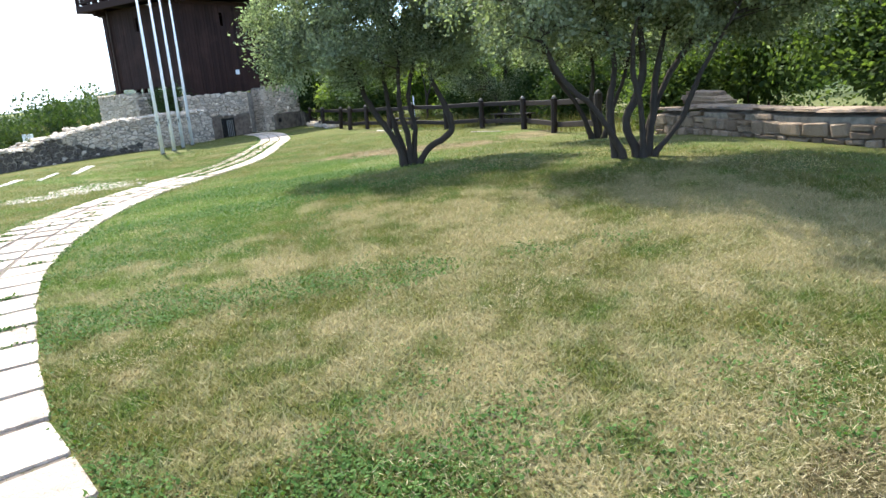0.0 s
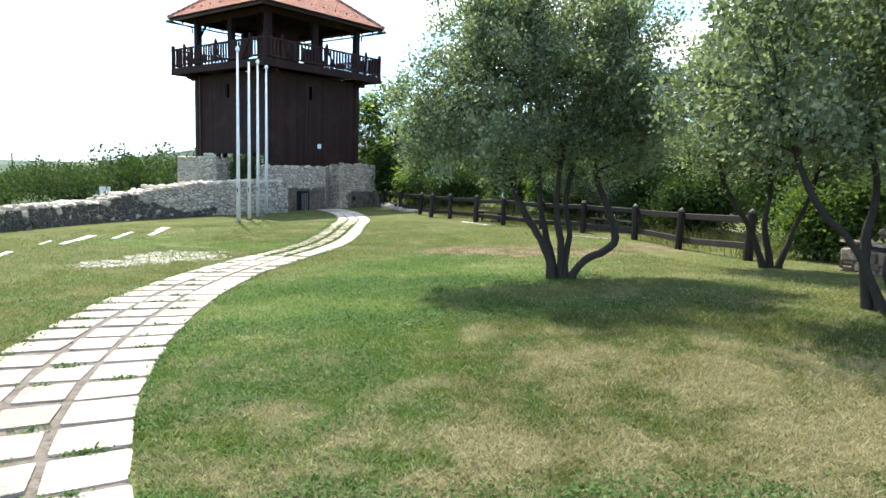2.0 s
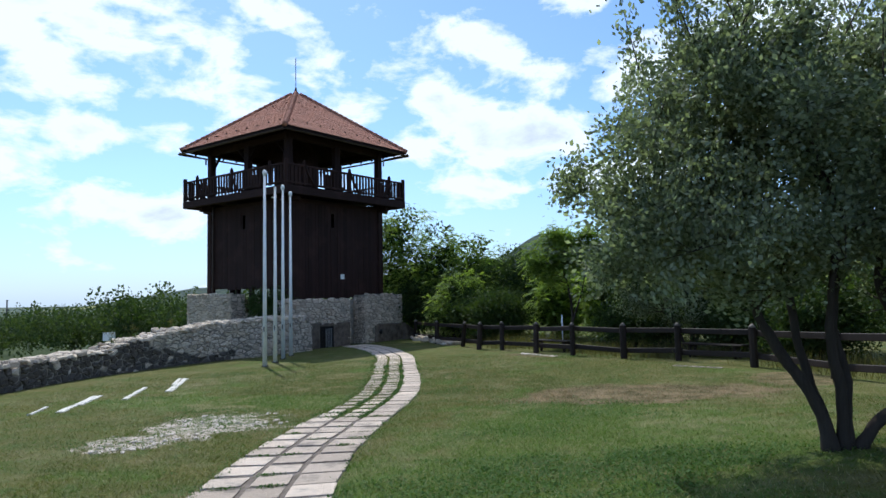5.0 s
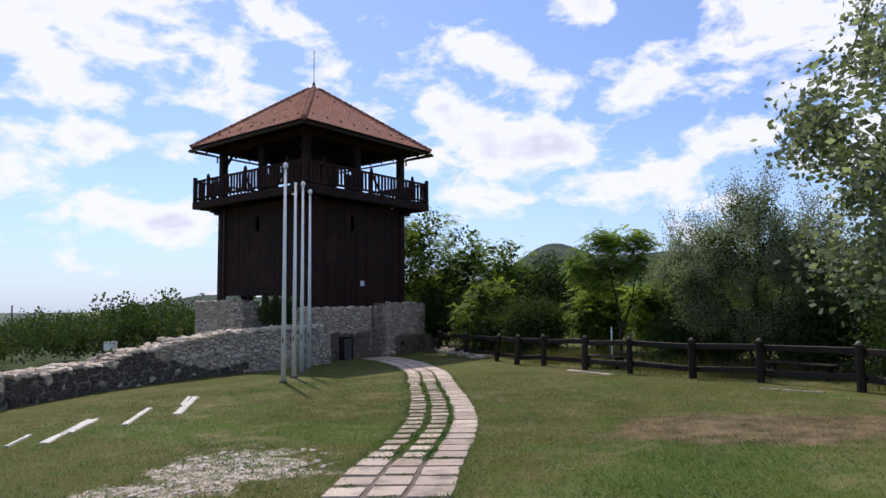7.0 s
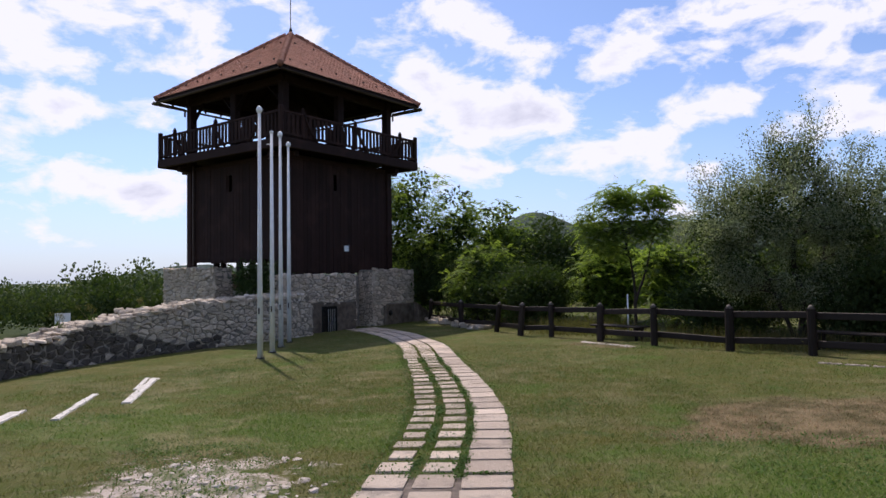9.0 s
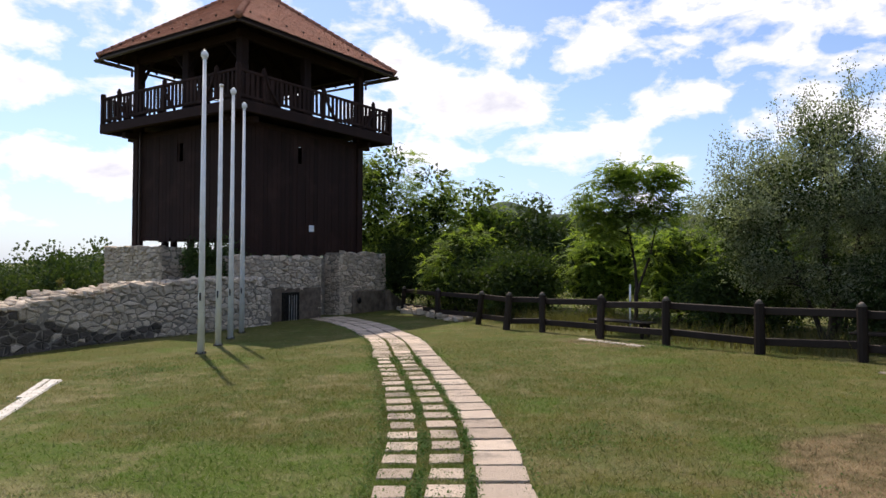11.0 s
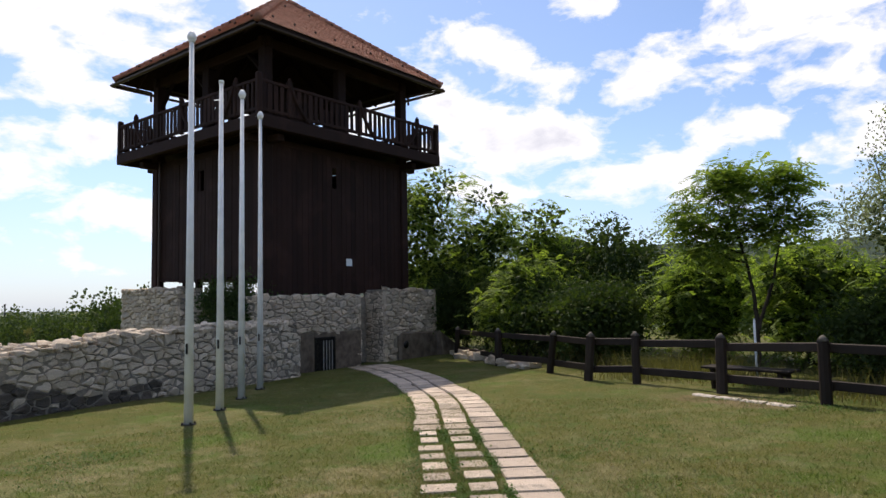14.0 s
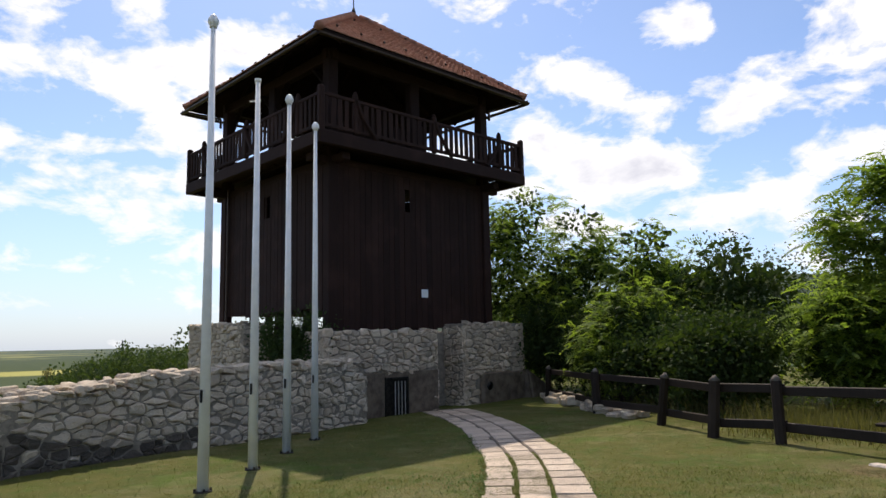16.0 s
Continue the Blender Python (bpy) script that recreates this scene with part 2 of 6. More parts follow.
def m_stone(name, a, b, island=False, var=0.8, stain=0.55, relief=0.9):
    k = Mat(name, 0.92, spec=0.2)
    r = k.island() if island else k.rand()
    c = k.mix(k.noise(4.5, 5, 0.6), a, b)
    c = k.mix(k.math("MULTIPLY", r, var), c, tuple(0.55 * v for v in a))
    c = k.mix(k.math("MULTIPLY", k.step(k.noise(2.1, 5, 0.65), 0.5, 0.7), stain), c, (0.10, 0.095, 0.085))
    c = k.mix(k.math("MULTIPLY", k.step(k.noise(30, 4, 0.7), 0.58, 0.75), 0.5), c, tuple(min(1, 1.3 * v) for v in b))
    k.color(c).bump(k.math("ADD", k.noise(22, 6, 0.7), k.math("MULTIPLY", k.noise(90, 3), 0.4)), relief, 0.04)
    return k.m


def m_wood(name, a, b, scale=1.0, stretch=(14, 14, 1.0), rough=0.75):
    k = Mat(name, rough, spec=0.15)
    o = k.obj()
    g = k.noise(3.0 * scale, 6, 0.65, o, stretch)
    c = k.mix(g, a, b)
    c = k.mix(k.math("MULTIPLY", k.rand(), 0.5), c, tuple(0.5 * v for v in a))
    c = k.mix(k.math("MULTIPLY", k.step(k.noise(1.3, 4), 0.5, 0.75), 0.35), c, tuple(1.6 * v for v in b))
    k.color(c).bump(g, 0.5, 0.01)
    return k.m


def m_plain(name, a, b, rough=0.6, metal=0.0, scale=12.0, bump=0.15, spec=0.4):
    k = Mat(name, rough, metal, spec)
    n = k.noise(scale, 5, 0.6)
    k.color(k.mix(k.step(n, 0.3, 0.7), a, b)).bump(n, bump, 0.01)
    return k.m


LAWN, BLADES = m_ground(), m_blades()
LEAF_PEAR = m_leaf("leaf_grey_green", (0.080, 0.100, 0.055), (0.33, 0.355, 0.25), 0.45, 0.34, (1.25, 1.4, 0.75))
LEAF_ACACIA = m_leaf("leaf_bright_green", (0.095, 0.150, 0.038), (0.24, 0.31, 0.088), 0.52, 0.5, (1.5, 1.6, 0.6))
LEAF_BUSH = m_leaf("leaf_mid_green", (0.044, 0.070, 0.024), (0.130, 0.165, 0.055), 0.4, 0.5)
# deep green of the dark shrubs; also stands in for shade inside paler crowns
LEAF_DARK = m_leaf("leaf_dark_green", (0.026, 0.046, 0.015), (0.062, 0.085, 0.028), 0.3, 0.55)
LEAF_SCRUB = m_leaf("leaf_scrub", (0.036, 0.056, 0.022), (0.092, 0.118, 0.045), 0.25, 0.6)
BARK = m_wood("bark", (0.028, 0.022, 0.017), (0.085, 0.068, 0.054), 3.0, (5, 5, 0.7), 0.95)
STONE = m_stone("rubble_limestone", (0.60, 0.485, 0.365), (0.86, 0.745, 0.60), False, 0.55, 0.32)
STONE_I = m_stone("rubble_limestone_joined", (0.60, 0.485, 0.365), (0.86, 0.745, 0.60), True, 0.55, 0.32)
STONE_WARM = m_stone("warm_limestone", (0.25, 0.175, 0.12), (0.46, 0.355, 0.26))
STONE_WARM_I = m_stone("warm_limestone_joined", (0.25, 0.175, 0.12), (0.46, 0.355, 0.26), island=True)
STONE_PLINTH = m_stone("squared_limestone", (0.58, 0.46, 0.335), (0.84, 0.71, 0.56), False, 0.6, 0.35)
STONE_PLINTH_I = m_stone("squared_limestone_joined", (0.58, 0.46, 0.335), (0.84, 0.71, 0.56), True, 0.6, 0.35)
MORTAR_PALE = m_plain("pale_mortar", (0.20, 0.168, 0.13), (0.34, 0.29, 0.23), 0.95, scale=9, bump=0.5)
RUBBLE = m_plain("broken_limestone", (0.40, 0.335, 0.28), (0.62, 0.545, 0.475), 0.9, scale=8, bump=0.4)
MORTAR = m_plain("mortar", (0.17, 0.145, 0.115), (0.31, 0.265, 0.21), 0.95, scale=9, bump=0.5)
PLASTER = m_plain("grey_render", (0.085, 0.063, 0.046), (0.19, 0.15, 0.11), 0.92, scale=4, bump=0.5)
SLAB = m_stone("path_slab", (0.66, 0.53, 0.42), (0.76, 0.64, 0.52))
# darker limestone for the lower courses of the ruined wall
STONE_DARK = m_stone("dark_limestone", (0.085, 0.070, 0.057), (0.19, 0.162, 0.134))
# fence cap colour, lightened to carry the sun on the post tops
WOOD_SUNLIT = m_wood("sunlit_wood", (0.11, 0.095, 0.08), (0.24, 0.21, 0.175), rough=0.85)
SOIL = m_plain("path_soil", (0.085, 0.066, 0.052), (0.17, 0.137, 0.11), 0.95, scale=14, bump=0.6)
CLOVER = m_leaf("clover_leaf", (0.038, 0.085, 0.016), (0.085, 0.150, 0.034), 0.25, 0.5)
THATCH = m_leaf("dead_grass", (0.24, 0.19, 0.10), (0.50, 0.43, 0.29), 0.3, 0.7)
STRAW = m_leaf("dry_grass", (0.075, 0.070, 0.032), (0.165, 0.145, 0.075), 0.35, 0.7)
WOOD = m_wood("dark_stained_wood", (0.022, 0.0115, 0.009), (0.048, 0.023, 0.017), rough=0.78)
WOOD_FENCE = m_wood("dark_fence_wood", (0.020, 0.014, 0.011), (0.045, 0.033, 0.027), rough=0.6)
TILE = m_stone("clay_tile", (0.46, 0.20, 0.13), (0.56, 0.275, 0.19), True, 0.45, 0.3, 0.2)
TILE_R = m_stone("clay_ridge_tile", (0.46, 0.20, 0.13), (0.56, 0.275, 0.19), False, 0.5, 0.35)
POLE = m_plain("white_paint", (0.78, 0.77, 0.75), (0.86, 0.85, 0.83), 0.4, scale=6, bump=0.05)
METAL = m_plain("dark_iron", (0.02, 0.02, 0.02), (0.05, 0.045, 0.04), 0.5, 0.8)
GUTTER = m_plain("brown_metal", (0.05, 0.03, 0.022), (0.08, 0.05, 0.035), 0.4, 0.6)
BARS = m_plain("pale_iron", (0.28, 0.27, 0.26), (0.42, 0.41, 0.39), 0.5, 0.3)
PAPER = m_plain("white_notice", (0.72, 0.72, 0.70), (0.80, 0.80, 0.78), 0.6, scale=30, bump=0.02)
BEAM = m_plain("weathered_concrete", (0.46, 0.43, 0.38), (0.66, 0.63, 0.58), 0.9, scale=8, bump=0.4)


# ---- mesh helpers ----
def mesh_from(name, verts, faces, mat):
    me = bpy.data.meshes.new(name)
    me.from_pydata([tuple(v) for v in verts], [], [tuple(f) for f in faces])
    me.materials.append(mat)
    me.update()
    return me


def mesh_np(name, verts, polys, mat):
    """verts (n,3) and polys (m,k) as arrays, all faces with k corners."""
    me = bpy.data.meshes.new(name)
    n, (mm, k) = len(verts), polys.shape
    me.vertices.add(n)
    me.vertices.foreach_set("co", np.ascontiguousarray(verts, dtype=np.float32).ravel())
    me.loops.add(mm * k)
    me.loops.foreach_set("vertex_index", np.ascontiguousarray(polys, dtype=np.int32).ravel())
    me.polygons.add(mm)
    me.polygons.foreach_set("loop_start", np.arange(0, mm * k, k, dtype=np.int32))
    me.update(calc_edges=True)
    me.materials.append(mat)
    return me


def bm_mesh(name, bm, mat, smooth=False):
    me = bpy.data.meshes.new(name)
    bm.normal_update()
    bm.to_mesh(me)
    bm.free()
    me.materials.append(mat)
    if smooth:
        for p in me.polygons:
            p.use_smooth = True
    return me


def box_bm(sx, sy, sz, bevel=0.0, jitter=0.0, rnd=None, segs=1):
    bm = bmesh.new()
    bmesh.ops.create_cube(bm, size=1.0)
    for v in bm.verts:
        v.co = Vector((v.co.x * sx, v.co.y * sy, v.co.z * sz))
        if jitter:
            v.co += Vector([rnd.uniform(-jitter, jitter) * s for s in (sx, sy, sz)])
    if bevel:
        bmesh.ops.bevel(bm, geom=list(bm.edges), offset=bevel, segments=segs, affect="EDGES", profile=0.6)
    return bm


_boxes = {}


def box_mesh(sx, sy, sz, mat, bevel=0.01):
    key = (round(sx, 3), round(sy, 3), round(sz, 3), mat.name, bevel)
    if key not in _boxes:
        _boxes[key] = bm_mesh("box", box_bm(sx, sy, sz, min(bevel, 0.3 * min(sx, sy, sz))), mat)
    return _boxes[key]


def part(name, mesh, parent, m=None, label=""):
    ob = new(name, mesh)
    if parent is not None:
        ob.parent = parent
    if m is not None:
        ob.matrix_local = m
    return tagged(ob, label)


def thing(name, m, label, category, group="", kind=""):
    ob = new(name)
    ob.matrix_world = m
    return tagged(ob, label, category, group, kind)


def cyl_mesh(name, r0, r1, h, mat, n=12):
    bm = bmesh.new()
    bmesh.ops.create_cone(bm, cap_ends=True, segments=n, radius1=r0, radius2=r1, depth=h, matrix=Matrix.Translation((0, 0, h / 2)))
    return bm_mesh(name, bm, mat, True)


def tubes(paths, sides=5):
    """Tapered tubes along (points, radii) pairs, joined, as arrays."""
    V, F, base = [], [], 0
    ang = np.linspace(0, 2 * np.pi, sides, endpoint=False)
    for pts, rad in paths:
        pts = np.asarray(pts, float)
        d = np.gradient(pts, axis=0)
        d /= np.linalg.norm(d, axis=1)[:, None] + 1e-9
        a = np.zeros_like(d)
        ref = np.array([1.0, 0.13, 0.07]) if abs(d[0][0]) < 0.8 else np.array([0.1, 1.0, 0.1])
        for k in range(len(pts)):
            ref = ref - d[k] * ref.dot(d[k])
            ref = ref / (np.linalg.norm(ref) + 1e-9)
            a[k] = ref
        b = np.cross(d, a)
        ring = pts[:, None] + (a[:, None] * np.cos(ang)[None, :, None] + b[:, None] * np.sin(ang)[None, :, None]) * np.asarray(rad)[:, None, None]
        V.append(ring.reshape(-1, 3))
        n = len(pts)
        i, j = np.meshgrid(np.arange(n - 1), np.arange(sides), indexing="ij")
        i, j = i.ravel(), j.ravel()
        j2 = (j + 1) % sides
        F.append(base + np.stack([i * sides + j, i * sides + j2, (i + 1) * sides + j2, (i + 1) * sides + j], 1))
        base += n * sides
    return np.concatenate(V), np.concatenate(F)


def rod(name, a, b, r, mat, parent, sides=8, label=""):
    V, F = tubes([(np.array([a, b], float), [r, r])], sides)
    caps = [tuple(range(sides)), tuple(range(2 * sides - 1, sides - 1, -1))]
    return part(name, mesh_from(name, V, [tuple(f) for f in F] + caps, mat), parent, None, label)


# ---- the ground ----
def lawn_z(x, y):
    x, y = np.clip(x, -15.5, 8), np.clip(y, -5, 40)
    return (-0.1176 - 0.0173 * x - 0.01788 * y + 0.00041 * x * x + 0.001574 * x * y + 0.000345 * y * y
            + 0.5595 * np.exp(-((x - 3) ** 2 + (y - 9.5) ** 2) / 40.5))


HILLS = [(-6, 5.6, 1250, 125), (-12, 4.4, 1400, 210), (-19, 4.1, 1350, 240), (-28, 4.0, 1300, 260), (-40, 4.2, 1250, 300), (-55, 4.0, 1250, 300),
         (22, 1.7, 1500, 120), (36, -0.45, 2500, 500), (60, -0.2, 2600, 600), (3, 2.4, 1800, 250), (13, 1.6, 1900, 250)]


def ground_z(x, y):
    x, y = np.asarray(x, float), np.asarray(y, float)
    d = np.maximum.reduce([-16.2 - x, (x - 4.6) * 0.918 + (y - 13) * 0.396 - 2.5, y - 47, -14 - y, 0 * x])
    s = np.clip(d / 60, 0, 1)
    z = lawn_z(x, y) - np.where(x < -10, 6.5, 4.0) * s * s * (3 - 2 * s)
    r = np.hypot(x, y)
    z = z - 14 * np.clip((r - 120) / 400, 0, 1)
    rise = 0 * x
    for az, el, dist, sig in HILLS:
        cx, cy = -math.sin(radians(az)) * dist, math.cos(radians(az)) * dist
        u = ((x - cx) ** 2 + (y - cy) ** 2) / (2 * sig * sig)
        u = u ** 0.72 if sig < 140 else u
        rise = np.maximum(rise, (dist * math.tan(radians(el)) + 18) * np.exp(-u))
    rough = np.sin(x * 0.021 + y * 0.013) * np.sin(x * 0.009 - y * 0.024) + 0.5 * np.sin(x * 0.05) * np.sin(y * 0.043)
    return z + rise + np.clip(rise / 40, 0, 1) * 5 * rough


def gz(x, y):
    return float(ground_z(x, y))


def build_ground():
    def axis(lo, hi, step):
        a = list(np.arange(lo, hi + 1e-6, step))
        g, s = step, 1.13
        while a[-1] < 4800:
            g *= s
            a.append(a[-1] + g)
        g = step
        while a[0] > -4800:
            g *= s
            a.insert(0, a[0] - g)
        return np.array(a)
    xs, ys = axis(-19, 9, 0.4), axis(-6, 46, 0.4)
    X, Y = np.meshgrid(xs, ys, indexing="ij")
    Z = ground_z(X, Y)
    V = np.stack([X, Y, Z], -1).reshape(-1, 3)
    ny = len(ys)
    i, j = np.meshgrid(np.arange(len(xs) - 1), np.arange(ny - 1), indexing="ij")
    i, j = i.ravel(), j.ravel()
    F = np.stack([i * ny + j, (i + 1) * ny + j, (i + 1) * ny + j + 1, i * ny + j + 1], 1)
    me = mesh_np("ground", V, F, LAWN)
    for p in me.polygons:
        p.use_smooth = True
    tagged(new("ground", me), "mown summer lawn with dry straw patches and worn soil", "lawn", kind="structure")


build_ground()


def smooth_line(pts, step=0.1):
    """An even walk along a smooth curve through pts: places and unit tangents."""
    P = np.array(pts, float)
    P = np.vstack([2 * P[0] - P[1], P, 2 * P[-1] - P[-2]])
    out = []
    for k in range(1, len(P) - 2):
        t = np.linspace(0, 1, 40, endpoint=False)[:, None]
        a, b, c, d = P[k - 1:k + 3]
        out.append(0.5 * ((2 * b) + (c - a) * t + (2 * a - 5 * b + 4 * c - d) * t ** 2 + (3 * b - a - 3 * c + d) * t ** 3))
    out = np.vstack(out + [P[-2:-1]])
    s = np.concatenate([[0], np.cumsum(np.linalg.norm(np.diff(out, axis=0), axis=1))])
    q = np.arange(0, s[-1], step)
    R = np.stack([np.interp(q, s, out[:, k]) for k in range(out.shape[1])], 1)
    T = np.gradient(R, axis=0)
    T /= np.linalg.norm(T[:, :2], axis=1)[:, None]
    return q, R, T


PATH_RIGHT = [(0.4, 0.2), (-0.55, 1.2), (-1.43, 2.42), (-2.06, 3.2), (-2.78, 4.4), (-3.66, 6.05), (-4.3, 7.95), (-4.75, 10.1), (-4.98, 12.3), (-4.98, 14.5),
              (-4.84, 17.0), (-4.82, 18.8), (-5.0, 21.2), (-5.4, 24.5), (-5.8, 27.9), (-6.35, 30.2), (-6.9, 32.2), (-7.85, 34.6), (-8.9, 36.7)]


# ---- stones ----
def stone_variants(n, mat, seed, bevel=0.13, jitter=0.1):
    rnd = random.Random(seed)
    return [bm_mesh("stone", box_bm(1, 1, 1, bevel, jitter, rnd), mat) for _ in range(n)]


def place_pieces(name, parent, meshes, spots, mat_joined, limit=300, rest="rubble_stones", seed=1):
    """Spots are matrices in the parent's space; the first ones become parts, the others one joined mesh."""
    rnd = random.Random(seed)
    for m in spots[:limit]:
        part(name, rnd.choice(meshes), parent, m)
    if len(spots) > limit:
        V, F, b = [], [], 0
        for m in spots[limit:]:
            me = rnd.choice(meshes)
            for v in me.vertices:
                V.append(m @ v.co)
            for p in me.polygons:
                F.append([b + k for k in p.vertices])
            b = len(V)
        tagged(part(rest, mesh_from(rest, V, F, mat_joined), parent), kind="stuff")


def course_spots(length, top, base, at, rnd, w=(0.2, 0.5), h=(0.14, 0.3), depth=0.22, proud=0.02, rough=0.02, gap=0.018, skip=None):
    """Irregular courses of stones on a face: at(s, z) gives the place, tangent and outward normal."""
    spots = []
    zlo = min(base(s) for s in np.linspace(0, length, 30)) - 0.05
    zhi = max(top(s) for s in np.linspace(0, length, 30))
    z = zlo
    while z < zhi:
        hh = rnd.uniform(*h)
        s = -rnd.uniform(0, w[0])
        while s < length:
            ww = rnd.uniform(*w) * (0.75 + 0.5 * hh / h[1])
            pieces = [(z, hh)] if rnd.random() < 0.72 else [(z, hh * 0.48), (z + hh * 0.5, hh * 0.48)]
            for zz, h2 in pieces:
                lo, hi = max(s, 0.0), min(s + ww, length)
                c, zc = (lo + hi) / 2, zz + h2 / 2
                if hi - lo < 0.07 or zc + h2 * 0.35 > top(c) or zc + h2 / 2 < base(c) or (skip and skip(c, zc)):
                    continue
                p, t, n = at(c, zc)
                wob = rnd.uniform(-rough, rough)
                x, zax = Vector(t), Vector((0, 0, 1))
                y = zax.cross(x)
                R = Matrix((x, y, zax)).transposed().to_4x4()
                R = R @ pose(0, 0, 0, rnd.uniform(-4, 4), rnd.uniform(-5, 5), rnd.uniform(-4, 4))
                sc = Matrix.Diagonal((hi - lo - gap, depth, h2 - gap, 1))
                spots.append(Matrix.Translation(Vector(p) + Vector(n) * (proud - depth / 2 + wob)) @ R @ sc)
            s += ww
        z += hh
    return spots


def clip_cell(poly, m, n):
    """Keep the part of a convex polygon on the near side of the line through m with normal n."""
    out = []
    for k in range(len(poly)):
        p, q = poly[k], poly[(k + 1) % len(poly)]
        dp, dq = (p[0] - m[0]) * n[0] + (p[1] - m[1]) * n[1], (q[0] - m[0]) * n[0] + (q[1] - m[1]) * n[1]
        if dp <= 0:
            out.append(p)
        if dp * dq < 0:
            t = dp / (dp - dq)
            out.append((p[0] + (q[0] - p[0]) * t, p[1] + (q[1] - p[1]) * t))
    return out


def rubble_cells(length, top, base, rnd, w, h, jitter=0.42, drop=0.2):
    """Irregular rubble: the cells of scattered points on a face, as polygons in (s, z), with their centres."""
    zlo = min(base(u) for u in np.linspace(0, length, 30)) - h
    zhi = max(top(u) for u in np.linspace(0, length, 30)) + h
    pts, row = [], 0
    z = zlo
    while z < zhi:
        u = -w + (w / 2 if row % 2 else 0)
        while u < length + w:
            if rnd.random() > drop:
                pts.append((u + rnd.uniform(-jitter, jitter) * w, z + rnd.uniform(-jitter, jitter) * h * 0.8))
            u += w
        z += h
        row += 1
    A = np.array(pts) * (1.0, w / h * 0.9)
    wt = np.array([rnd.choice((0.0, 0.0, 0.15, 0.45, 0.55)) for _ in pts]) * w * w
    k_ = w / h * 0.9
    cells = []
    for i, p in enumerate(A):
        d = np.hypot(*(A - p).T)
        near = np.argsort(d)[1:16]
        poly = [(p[0] - 2 * w, p[1] - 2 * w), (p[0] + 2 * w, p[1] - 2 * w), (p[0] + 2 * w, p[1] + 2 * w), (p[0] - 2 * w, p[1] + 2 * w)]
        for j in near:
            n = A[j] - p
            poly = clip_cell(poly, p + n * min(0.85, max(0.15, 0.5 + 0.5 * (wt[i] - wt[j]) / float(n @ n))), n)
            if len(poly) < 3:
                break
        if len(poly) < 3:
            continue
        poly = [(min(max(u, 0), length), z / k_) for u, z in poly]
        c = (sum(q[0] for q in poly) / len(poly), sum(q[1] for q in poly) / len(poly))
        poly = [(u, min(z, top(u) + 0.02)) for u, z in poly]
        if c[1] > top(c[0]) - 0.02 or max(q[1] for q in poly) < base(c[0]) or max(q[0] for q in poly) - min(q[0] for q in poly) < 0.05:
            continue
        rough = []
        for k, (u, z) in enumerate(poly):
            u2, z2 = poly[(k + 1) % len(poly)]
            rough.append((u, z))
            if math.hypot(u2 - u, z2 - z) > 0.09:
                rough.append(((u + u2) / 2 + rnd.uniform(-0.014, 0.014), (z + z2) / 2 + rnd.uniform(-0.014, 0.014)))
        cells.append((rough, c))
    return cells


def rubble_stone(poly, c, at, rnd, gap, depth, bulge, mats):
    """One stone filling its cell of the face, with a rounded, uneven front."""
    rings = []
    per = max(0.05, min(max(q[0] for q in poly) - min(q[0] for q in poly), max(q[1] for q in poly) - min(q[1] for q in poly)))
    out_ = rnd.uniform(-0.6, 1.3) * bulge
    tx, tz = rnd.uniform(-0.24, 0.24), rnd.uniform(-0.24, 0.24)
    for shrink, off in ((gap, -depth), (gap * 0.9, out_ - 0.035), (gap + 0.06 * per, out_ + 0.006), (gap + 0.17 * per, out_ + 0.02)):
        ring = []
        for u, z in poly:
            du, dz = c[0] - u, c[1] - z
            ln = math.hypot(du, dz) + 1e-6
            f = min(0.9, shrink / ln)
            uu, zz = u + du * f + rnd.uniform(-0.006, 0.006), z + dz * f + rnd.uniform(-0.006, 0.006)
            p, t, n = at(uu, zz)
            o = off + (0 if off == -depth else tx * (uu - c[0]) + tz * (zz - c[1]))
            ring.append(Vector(p) + Vector(n) * (o + (0 if off == -depth else rnd.uniform(-0.008, 0.008))))
        rings.append(ring)
    mid = Vector(at(*c)[0])
    k = len(poly)
    V = [v - mid for r in rings for v in r]
    F = []
    for a in range(3):
        for j in range(k):
            j2 = (j + 1) % k
            F.append((a * k + j, a * k + j2, (a + 1) * k + j2, (a + 1) * k + j))
    F.append(tuple(range(3 * k, 4 * k)))
    me = mesh_from("stone", V, F, mats)
    return mid, me


def lay_rubble(root, stones, limit, joined):
    """stones: (place, mesh); the first ones are parts, the rest one joined mesh per material."""
    for mid, me in stones[:limit]:
        part("stone", me, root, Matrix.Translation(mid))
    rest = {}
    for mid, me in stones[limit:]:
        V, F = rest.setdefault(me.materials[0].name, ([], []))
        b = len(V)
        V += [v.co + mid for v in me.vertices]
        F += [[b + k for k in p.vertices] for p in me.polygons]
        bpy.data.meshes.remove(me)
    for name, (V, F) in rest.items():
        tagged(part("rubble_stones", mesh_from("rubble_stones", V, F, joined.get(name, bpy.data.materials[name])), root), kind="stuff")


# ---- the low ruined wall ----
LOW_WALL = [(-11.0, -6.0), (-12.6, 3.0), (-13.6, 10.5), (-14.0, 16.0), (-14.2, 20.3), (-14.3, 22.3), (-14.2, 24.5), (-13.8, 26.7), (-13.0, 29.1), (-11.9, 30.9), (-10.62, 33.75)]


